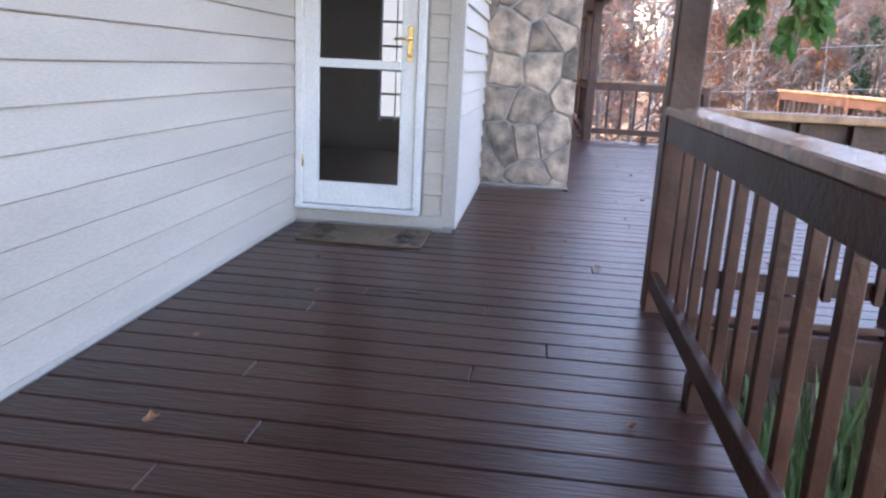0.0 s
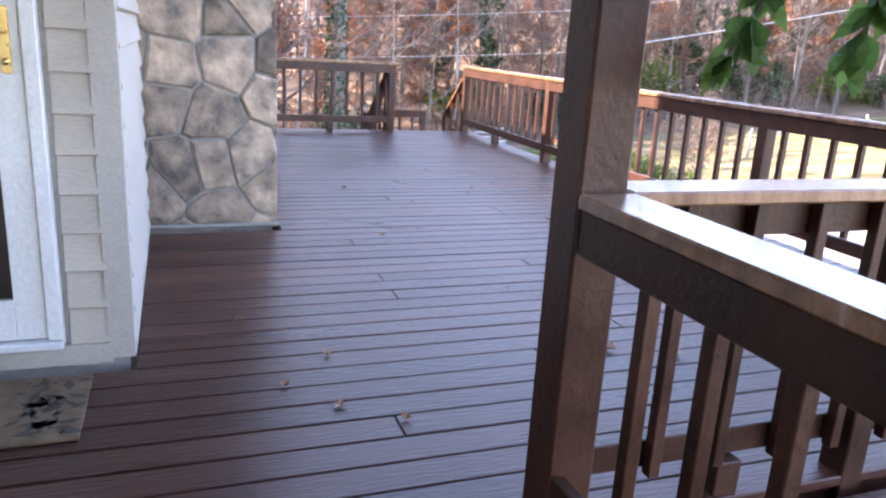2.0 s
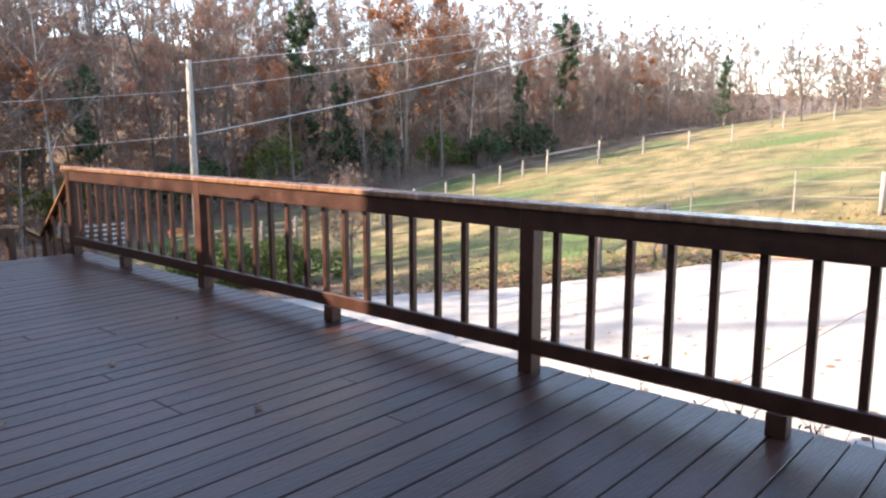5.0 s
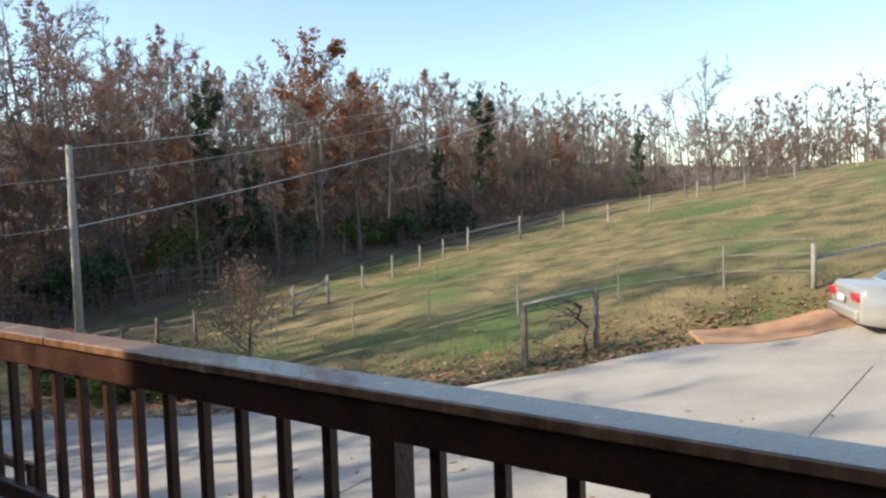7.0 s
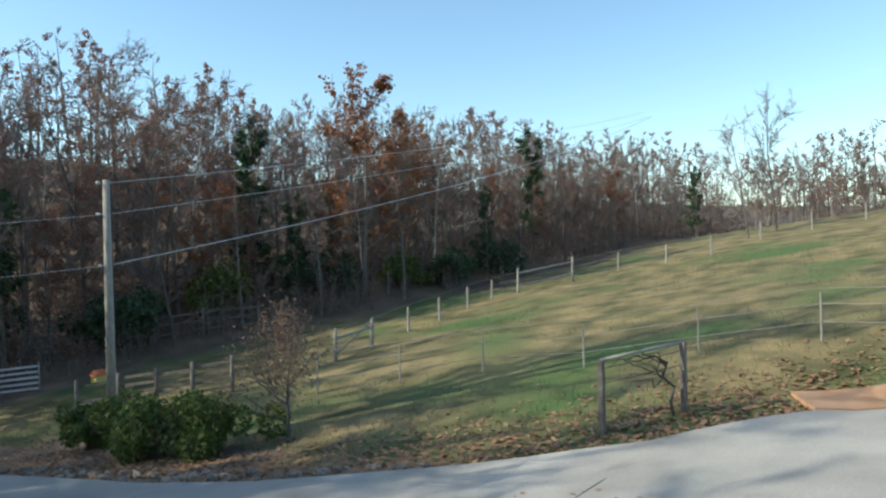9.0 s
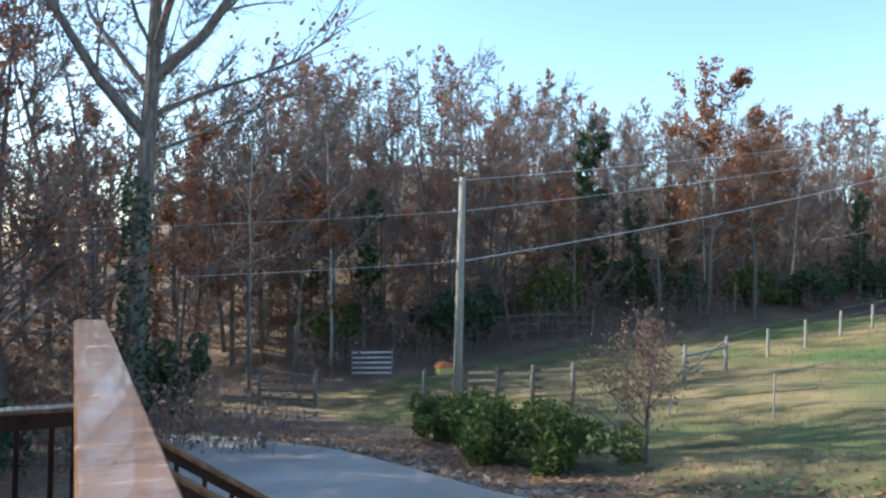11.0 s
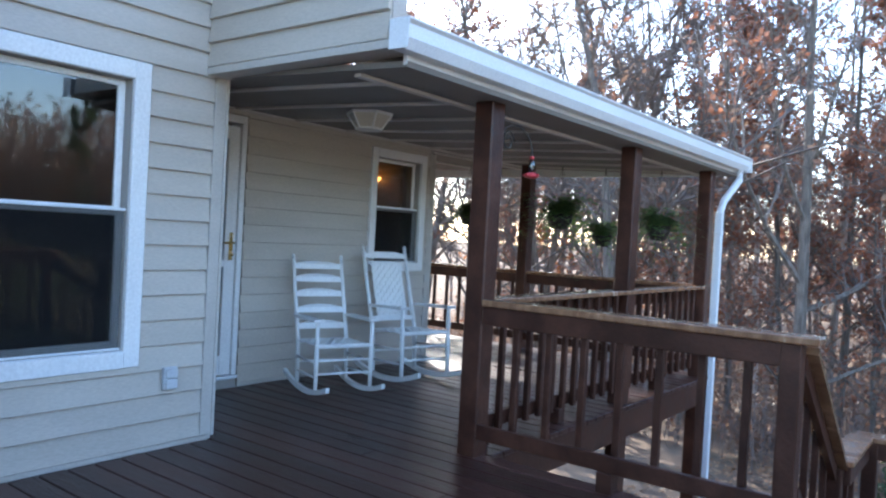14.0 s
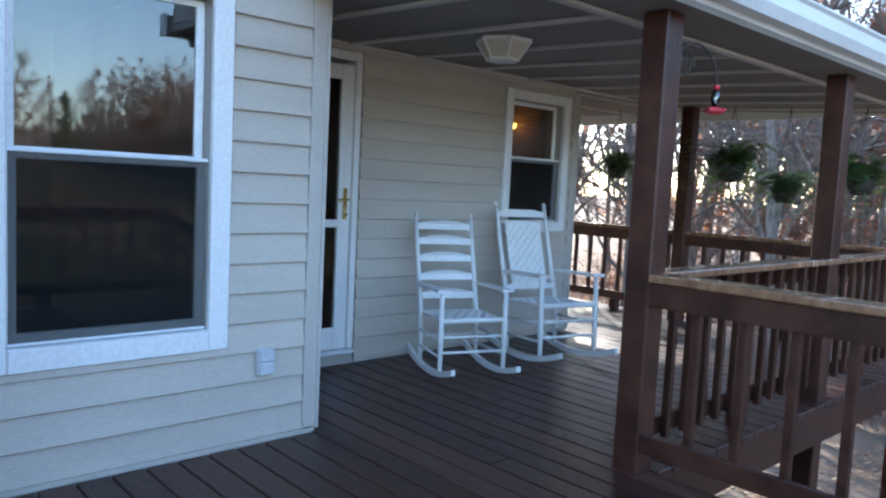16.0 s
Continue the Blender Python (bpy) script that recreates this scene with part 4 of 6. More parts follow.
KINDS = [
    (tree_kind(1, M_BARK, L_RUST, h=17, r=0.17, leaves=3, leaf=0.10, low=0.13, spread=0.43, twigs=7, twiglets=9, fine=0.02), "bare-branched autumn tree with rust-brown leaves"),
    (tree_kind(2, M_BARK, L_BROWN, h=19, r=0.19, leaves=2, leaf=0.10, low=0.14, spread=0.42, twigs=7, twiglets=9, fine=0.022), "tall woodland tree with few brown leaves"),
    (tree_kind(3, M_BARK, L_BROWN, h=18, r=0.16, leaves=0, low=0.12, spread=0.42, twigs=8, twiglets=13, fine=0.022), "bare grey woodland tree with fine twigs"),
    (tree_kind(4, M_PALE, L_BROWN, h=20, r=0.15, leaves=0, low=0.3, twigs=8, twiglets=12, fine=0.02), "bare pale-barked tree with fine twigs"),
    (tree_kind(5, M_BARK, L_ORANGE, h=15, r=0.18, limbs=16, leaves=10, leaf=0.15, low=0.25, spread=0.44, fine=0.018), "autumn tree full of orange-brown leaves"),
    (tree_kind(6, M_BARK, L_RUST, h=12, r=0.10, leaves=4, leaf=0.10, low=0.06, twigs=7, twiglets=9, fine=0.02), "young woodland tree with reddish leaves low down"),
    (tree_kind(7, M_BARK, L_PINE, h=13, r=0.15, leaves=9, leaf=0.18, low=0.12, spread=0.22, limbs=20), "dark green evergreen tree among the bare woods"),
]
rt = random.Random(5)
placed = []


def free(x, y, gap):
    if all((x - a) ** 2 + (y - b) ** 2 > gap * gap for a, b in placed):
        placed.append((x, y))
        return True
    return False


# near woods beyond the stairs and the porch end
count = 0
while count < 64:
    x, yv = rt.uniform(-26, 12), rt.uniform(25, 52)
    if x > 4 and yv < 33 or (x > 8 and yv < 38) or (x < 3 and rt.random() < 0.5):
        continue
    if free(x, yv, 1.7):
        k = rt.choices(range(7), (7, 4, 4, 1, 1, 8, 1))[0]
        plant(KINDS[k][0], x, yv, rt.uniform(0.7, 1.05) * (0.62 if x > 6.5 else 1), rt.uniform(0, 360), "woodland_tree", KINDS[k][1], "woodland trees")
        count += 1
# wood edge behind the pasture
count = 0
while count < 185:
    x = rt.uniform(10, 75)
    yv = 40 - 0.28 * (max(x, 22) - 22) + rt.uniform(0.5, 14)
    if x > 55:
        yv = max(yv, 24 - (x - 55) * 0.35)
    if free(x, yv, 1.35):
        k = rt.choices(range(7), (6, 6, 6, 2, 2, 5, 1))[0]
        plant(KINDS[k][0], x, yv, rt.uniform(0.46, 0.68) * (1.2 - 0.0125 * max(0, x - 12)), rt.uniform(0, 360), "woodland_tree", KINDS[k][1], "woodland trees")
        count += 1
for x, yv, k, s in ((52.8, 20.5, 2, 0.42), (55.5, 19.5, 2, 0.48), (57.5, 25.5, 6, 0.4), (36.0, 38.0, 4, 0.85), (42.0, 38.0, 4, 0.7), (31.0, 42.0, 6, 0.8), (52, 36, 6, 0.7)):
    plant(KINDS[k][0], x, yv, s, 40 * x, "woodland_tree", KINDS[k][1], "woodland trees")


# far woods: one mass of many trees
def forest(name, spots, label, seed, small=0.55, large=0.8):
    rs2 = random.Random(seed)
    wood_v, wood_f, leaf_v, leaf_f = [], [], {0: [], 1: [], 2: []}, {0: [], 1: [], 2: []}
    kinds = [tree_data(random.Random(seed + q), h=17, r=0.2, limbs=12, twigs=4, twiglets=6, leaves=lv, leaf=0.19, low=0.08, fine=0.04) for q, lv in ((1, 3), (2, 2), (3, 1), (4, 0))]
    for x, yv in spots:
        w, tw, lf = rs2.choice(kinds)
        m = np.array(pose(x, yv, ground_z(x, yv), 0, 0, rs2.uniform(0, 360)) @ Matrix.Scale(rs2.uniform(small, large) * (1.3 if x < 40 else 1.05), 4))
        for data in (w, tw):
            base = sum(len(v) for v in wood_v)
            v = np.array(data[0]) @ m[:3, :3].T + m[:3, 3]
            wood_v.append(v)
            wood_f.append([tuple(i + base for i in f) for f in data[1]])
        if lf[0]:
            c = rs2.choices((0, 1, 2), (5, 5, 2))[0]
            base = sum(len(v) for v in leaf_v[c])
            leaf_v[c].append(np.array(lf[0]) @ m[:3, :3].T + m[:3, 3])
            leaf_f[c].append([tuple(i + base for i in f) for f in lf[1]])
    root = thing(name, label, "woods", kind="stuff")
    raw("trunks", np.concatenate(wood_v).tolist(), [f for fs in wood_f for f in fs], M_TWIG, root)
    for c, m in ((0, L_RUST), (1, L_BROWN), (2, L_ORANGE)):
        if leaf_v[c]:
            raw("crowns", np.concatenate(leaf_v[c]).tolist(), [f for fs in leaf_f[c] for f in fs], m, root)


spots = []
while len(spots) < 300:
    x = rt.uniform(-30, 120)
    lo = 52 if x < 22 else 54 - 0.28 * (x - 22)
    yv = lo + rt.uniform(0, 32)
    if all((x - a) ** 2 + (yv - b) ** 2 > 3.5 for a, b in spots):
        spots.append((x, yv))
forest("far_woods", spots, "distant bare autumn woods on the rising slope", 70, 0.36, 0.56)
spots = [(rt.uniform(64, 100), rt.uniform(-30, 24)) for _ in range(290)]
forest("ridge_woods", spots, "distant autumn woods on the ridge", 90, 0.29, 0.42)


def brush(name, spots, label, n, h, m, twigm=M_TWIG, leaf=0.12):
    """Undergrowth: thin stems and leaves round many spots, one mass."""
    rs2 = random.Random(len(spots))
    st, lv = ([], []), ([], [])
    for x, yv, s in spots:
        z = ground_z(x, yv)
        for k in range(n):
            p = Vector((x + rs2.gauss(0, 0.5 * s), yv + rs2.gauss(0, 0.5 * s), z - 0.05))
            q = p + Vector((rs2.gauss(0, 0.25), rs2.gauss(0, 0.25), h * s * rs2.uniform(0.4, 1)))
            frustum(*st, p, q, 0.012, 0.004, 3)
            for w in range(5):
                c = p.lerp(q, rs2.uniform(0.2, 1)) + Vector((rs2.gauss(0, 0.15), rs2.gauss(0, 0.15), rs2.gauss(0, 0.1)))
                a, b = Vector((rs2.gauss(0, 1), rs2.gauss(0, 1), rs2.gauss(0, 1))).normalized() * leaf, Vector((rs2.gauss(0, 1), rs2.gauss(0, 1), rs2.gauss(0, 1))).normalized() * leaf
                i = len(lv[0])
                lv[0].extend([tuple(c), tuple(c + a), tuple(c + a + b), tuple(c + b)])
                lv[1].append((i, i + 1, i + 2, i + 3))
    root = thing(name, label, "undergrowth", kind="stuff")
    raw("stem_mass", *st, twigm, root)
    raw("leaf_mass", *lv, m, root)


brush("undergrowth", [(rt.uniform(-24, 9), rt.uniform(26, 50), rt.uniform(0.7, 2.0)) for _ in range(420)], "brown brush and saplings under the woodland trees", 10, 1.6, L_BROWN)
edge = []
for _ in range(420):
    x = rt.uniform(13, 75)
    edge.append((x, 40.5 - 0.28 * (max(x, 22) - 22) + rt.uniform(-0.3, 9), rt.uniform(0.9, 2.2)))
brush("wood_edge_brush", edge, "brown brush along the edge of the woods", 10, 1.7, L_BROWN)


# ---- doors and windows ----
def glass_pane(parent, lo, hi, glass=None):
    ob = part("pane", box(lo, hi, 0), glass or M_GLASS, parent, "clear reflecting glass pane")
    ob.visible_shadow = False
    ob.data.materials.append(M_CLEAR)
    thin = min(range(3), key=lambda k: hi[k] - lo[k])
    for f in ob.data.polygons:
        f.material_index = 0 if f.normal[thin] > 0.5 else 1
    return ob


def storm_door(name, label, m, w, h, mid, hinge_left=True):
    """A white storm door in its frame, local x along the wall, y outwards, z up from the sill."""
    t = thing(name, label, "door", kind="structure")
    t.matrix_world = m
    f = 0.05
    for nm, lo, hi in (("jamb", (-f, -0.10, 0), (0, 0.055, h + 0.03)), ("jamb", (w, -0.10, 0), (w + f, 0.055, h + 0.03)), ("head", (-f, -0.10, h + 0.031), (w + f, 0.055, h + 0.09))):
        part(nm, box(lo, hi, 0.004), M_WHITE, t)
    part("threshold", box((-f, -0.10, -0.03), (w + f, 0.075, -0.001), 0.004), M_ALU, t, "pale metal threshold")
    leaf = part("door_leaf", bmesh_frame(w, h, 0.105, 0.16, mid, 0.055), M_WHITE, t, "white storm door leaf")
    glass_pane(leaf, (0.10, 0.016, 0.15), (w - 0.10, 0.022, mid - 0.03), M_DOORGLASS)
    glass_pane(leaf, (0.10, 0.016, mid + 0.03), (w - 0.10, 0.022, h - 0.10), M_DOORGLASS)
    hx = w - 0.05 if hinge_left else 0.05
    hz = mid + 0.14
    hb = bmesh.new()
    add_box(hb, (hx - 0.017, 0.036, hz - 0.11), (hx + 0.017, 0.044, hz + 0.11), 0.003)
    part("handle_plate", hb, M_BRASS, leaf, "polished brass handle plate")
    s = -1 if hinge_left else 1
    smooth(part("lever", tube([(hx, 0.044, hz + 0.03), (hx, 0.085, hz + 0.03), (hx + s * 0.04, 0.09, hz + 0.032), (hx + s * 0.10, 0.085, hz + 0.025)], [0.010, 0.009, 0.009, 0.007], 8), M_BRASS, leaf, "brass lever handle"))
    smooth(part("lock_knob", tube([(hx, 0.044, hz - 0.07), (hx, 0.062, hz - 0.07)], 0.012, 10), M_BRASS, leaf, "brass lock knob"))
    for z in (0.25, h - 0.3):
        x0 = 0.0 if hinge_left else w
        smooth(part("hinge", tube([(x0, 0.05, z), (x0, 0.05, z + 0.08)], 0.007, 8), M_BRASS, leaf))
    return t


def bmesh_frame(w, h, side, bottom, mid, bar):
    bm = bmesh.new()
    d0, d1 = 0.0, 0.036
    add_box(bm, (0.003, d0, 0.004), (side, d1, h), 0.004)
    add_box(bm, (w - side, d0, 0.004), (w - 0.003, d1, h), 0.004)
    add_box(bm, (side, d0, 0.004), (w - side, d1, bottom), 0.004)
    add_box(bm, (side, d0, h - side), (w - side, d1, h), 0.004)
    add_box(bm, (side, d0, mid - bar / 2), (w - side, d1, mid + bar / 2), 0.004)
    return bm


storm_door("door_1", "white storm door with two glass panes and brass handle", pose(H1[1] - 0.012, DOOR_Y - 0.002, H1[2] + 0.035, 0, 0, 180), H1[1] - H1[0] - 0.012, 2.0, 0.94, hinge_left=False)
storm_door("door_2", "white storm door with long glass on the covered porch", pose(BACK_X + 0.002, D2[1] - 0.03, D2[2] + 0.035, 0, 0, -90), 0.78, 2.0, 0.90, hinge_left=False)
tagged(part("door_jamb_trim", box((WALL_X + 0.024, DOOR_Y - 0.05, 0.09), (WALL_X + 0.05, DOOR_Y - 0.002, 2.2), 0.003), mat("stained_jamb", (0.36, 0.22, 0.12), (0.44, 0.28, 0.16), 0.5, scale=5, bump=0.1)), "tan wooden jamb beside the door", "trim", kind="structure")


def sash_window(name, label, face, y0, y1, z0, z1, cas):
    """Double-hung window in a wall that looks to +x: casing, sill, two sashes with panes."""
    t = thing(name, label, "window", kind="structure")
    for nm, lo, hi in (("casing", (face + 0.002, y0 - cas, z0 - cas), (face + 0.036, y0, z1 + cas)), ("casing", (face + 0.002, y1, z0 - cas), (face + 0.036, y1 + cas, z1 + cas)), ("casing", (face + 0.002, y0, z1), (face + 0.036, y1, z1 + cas)), ("window_sill", (face + 0.002, y0, z0 - cas), (face + 0.044, y1, z0))):
        part(nm, box(lo, hi, 0.005), M_WHITE, t)
    s, zm = 0.045, (z0 + z1) / 2 + 0.03
    for nm, x, a, b in (("lower_sash", face - 0.02, z0 + 0.004, zm), ("upper_sash", face - 0.055, zm - 0.03, z1 - 0.004)):
        bm = bmesh.new()
        add_box(bm, (x - 0.03, y0 + 0.004, a), (x, y0 + s, b), 0.004)
        add_box(bm, (x - 0.03, y1 - s, a), (x, y1 - 0.004, b), 0.004)
        add_box(bm, (x - 0.03, y0 + s, a), (x, y1 - s, a + s), 0.004)
        add_box(bm, (x - 0.03, y0 + s, b - 0.034), (x, y1 - s, b), 0.004)
        sash = part(nm, bm, M_WHITE, t)
        glass_pane(sash, (x - 0.018, y0 + s - 0.004, a + s - 0.004), (x - 0.012, y1 - s + 0.004, b - 0.03))
    screen = part("insect_screen", box((face - 0.008, y0 + 0.012, z0 + 0.012), (face - 0.006, y1 - 0.012, zm - 0.004), 0), M_SCREEN, t, "dark fine insect screen over the lower sash")
    screen.visible_shadow = False
    for nm, lo, hi in (("screen_bar", (face - 0.014, y0 + 0.002, z0 + 0.002), (face - 0.001, y1 - 0.002, z0 + 0.014)), ("screen_bar", (face - 0.014, y0 + 0.002, zm - 0.008), (face - 0.001, y1 - 0.002, zm + 0.008))):
        part(nm, box(lo, hi, 0.002), M_ALU, t)
    for yy in (y0 + 0.25 * (y1 - y0), y0 + 0.75 * (y1 - y0)):
        part("sash_lock", box((face - 0.018, yy - 0.025, zm), (face - 0.004, yy + 0.025, zm + 0.014), 0.003), M_WHITE, t)
    return t


sash_window("window_1", "big white double-hung window reflecting the woods", WIN_X, W1[0], W1[1], W1[2], W1[3], 0.098)
sash_window("window_2", "narrow white double-hung window on the covered porch", BACK_X, W2[0], W2[1], W2[2], W2[3], 0.085)

# glowing two-shade lamp, added to give the orange glints in the porch window
lamp_in = thing("glint_lamp", "amber two-shade lamp added for the orange glints in the porch window", "lamp")
part("arm", box((-1.11, 14.40, 1.87), (-1.09, 14.56, 1.885), 0.003), M_BRASS, lamp_in)
part("stem", tube([(-1.10, 14.48, 1.885), (-1.10, 14.48, 2.45)], 0.008, 8), M_BRASS, lamp_in)
M_AMBER = glow("amber_glass", (1.0, 0.42, 0.08), 1.6)
for yy in (14.43, 14.53):
    smooth(part("shade", tube([(-1.10, yy, 1.886), (-1.10, yy, 1.90), (-1.10, yy, 1.935)], [0.018, 0.034, 0.037], 12), M_AMBER, lamp_in, "glowing amber glass shade"))

# ---- porch things ----
light = thing("ceiling_light", "white six-sided porch ceiling light with frosted panes", "lamp", at=(0.62, 12.55, ceil_z(0.62)))
M_FROST = mat("frosted_glass", (0.62, 0.58, 0.50), (0.68, 0.64, 0.56), 0.4, scale=9, bump=0.1)
ring = lambda r, n=6: [(r * math.cos(2 * math.pi * (k + 0.5) / n), r * math.sin(2 * math.pi * (k + 0.5) / n)) for k in range(n)]  # noqa: E731
part("base_plate", prism(ring(0.175), 2, -0.028, -0.008), M_WHITE, light)
part("lower_rim", prism(ring(0.105), 2, -0.135, -0.12), M_WHITE, light)
for k in range(6):
    a, b = ring(0.165)[k], ring(0.165)[(k + 1) % 6]
    c, d = ring(0.10)[k], ring(0.10)[(k + 1) % 6]
    raw("light_pane", [(*a, -0.028), (*b, -0.028), (*d, -0.12), (*c, -0.12)], [(0, 1, 2, 3)], M_FROST, light)
    part("rib", tube([(*a, -0.028), (*c, -0.12)], 0.008, 5), M_WHITE, light)

bracket = thing("scroll_bracket", "black iron scroll bracket on the porch post", "bracket")
pts = [(POST_X + 0.02, BACK_Y + 0.05 + 0.21 - 0.21 * math.cos(a), 1.89 + 0.17 * math.sin(a)) for a in np.linspace(-0.6, math.pi + 0.1, 16)]
part("arch", tube(pts, 0.006, 6), M_DARK, bracket)
part("scroll", tube([(POST_X + 0.02, BACK_Y + 0.17 + 0.07 * math.cos(a) * (1 - a / 14), 1.95 + 0.07 * math.sin(a) * (1 - a / 14)) for a in np.linspace(0, 9, 20)], 0.005, 6), M_DARK, bracket)
part("back_bar", box((POST_X + 0.012, BACK_Y + 0.05, 1.62), (POST_X + 0.03, BACK_Y + 0.058, 1.98), 0.002), M_DARK, bracket)
feeder = thing("hummingbird_feeder", "red and clear hanging hummingbird feeder", "feeder", at=(POST_X + 0.02, BACK_Y + 0.47, 0.665))
feeder.scale = (0.65, 0.65, 0.65)
M_RED = mat("red_plastic", (0.55, 0.03, 0.05), (0.65, 0.05, 0.07), 0.3, scale=8, bump=0.02)
smooth(part("base", tube([(0, 0, 1.66), (0, 0, 1.675), (0, 0, 1.70), (0, 0, 1.715)], [0.05, 0.075, 0.07, 0.03], 16), M_RED, feeder, "red feeder dish"))
smooth(part("bottle", tube([(0, 0, 1.716), (0, 0, 1.76), (0, 0, 1.82), (0, 0, 1.85)], [0.022, 0.035, 0.032, 0.018], 14), glass_mat("feeder_glass", clear=0.75), feeder, "clear bottle"))
smooth(part("cap", tube([(0, 0, 1.851), (0, 0, 1.88)], 0.026, 12), M_RED, feeder, "red cap"))
for k in range(4):
    an = k * math.pi / 2
    part("flower", prism([(0.078 * math.cos(an) + 0.018 * math.cos(b), 0.078 * math.sin(an) + 0.018 * math.sin(b)) for b in np.linspace(0, 5.2, 6)], 2, 1.68, 1.70), M_RED, feeder)
part("wire", tube([(0, 0, 1.88), (0, 0, 1.90)], 0.003, 5), M_DARK, feeder)


def hanging_fern(x, y, z, s, seed):
    s *= 1.25
    t = thing("hanging_fern", "green fern in a hanging basket under the porch eave", "plant", "hanging ferns", at=(x, y, z))
    smooth(part("basket", tube([(0, 0, -0.09 * s), (0, 0, -0.04 * s), (0, 0, 0)], [0.045 * s, 0.07 * s, 0.075 * s], 12), M_DARK, t, "dark basket"))
    for k in range(3):
        an = 2.1 * k
        part("chain", tube([(0.07 * s * math.cos(an), 0.07 * s * math.sin(an), 0), (0, 0, ceil_z(x) - z - 0.03)], 0.003, 4), M_DARK, t)
    rs3 = random.Random(seed)
    vs, fs = [], []
    for k in range(170):
        an, ln = rs3.uniform(0, 6.28), rs3.uniform(0.16, 0.37) * s
        up = rs3.uniform(0.2, 1.3)
        for j in range(7):
            g = (j + 1) / 7
            c = Vector((math.cos(an) * ln * g, math.sin(an) * ln * g, 0.02 + ln * (up * g - 1.25 * g * g)))
            side = Vector((-math.sin(an), math.cos(an), 0)) * 0.036 * s * (1.1 - g)
            tip = Vector((math.cos(an), math.sin(an), -0.3)) * 0.02 * s
            i = len(vs)
            vs.extend([tuple(c - side - tip), tuple(c), tuple(c + side - tip), tuple(c + tip * 1.4)])
            fs.append((i, i + 1, i + 2, i + 3))
    tagged(raw("fronds", vs, fs, L_FERN, t), "arching green fronds", kind="stuff")


hanging_fern(0.30, 16.12, 1.66, 1.6, 1)
hanging_fern(1.46, 16.15, 1.56, 1.35, 2)
hanging_fern(0.80, 16.2, 1.44, 1.2, 3)
hanging_fern(-1.05, 16.2, 1.62, 1.2, 4)

outlet = thing("outlet_box", "grey outdoor outlet box on the siding", "outlet")
M_GREYP = mat("grey_plastic", (0.55, 0.57, 0.60), (0.62, 0.64, 0.66), 0.4, scale=8, bump=0.03)
part("back_box", box((WIN_X + 0.02, 11.0, 0.35), (WIN_X + 0.05, 11.085, 0.48), 0.004), M_GREYP, outlet)
part("cover", box((WIN_X + 0.051, 11.005, 0.42), (WIN_X + 0.066, 11.08, 0.475), 0.004), M_GREYP, outlet)
part("cover", box((WIN_X + 0.051, 11.005, 0.355), (WIN_X + 0.066, 11.08, 0.415), 0.004), M_GREYP, outlet)


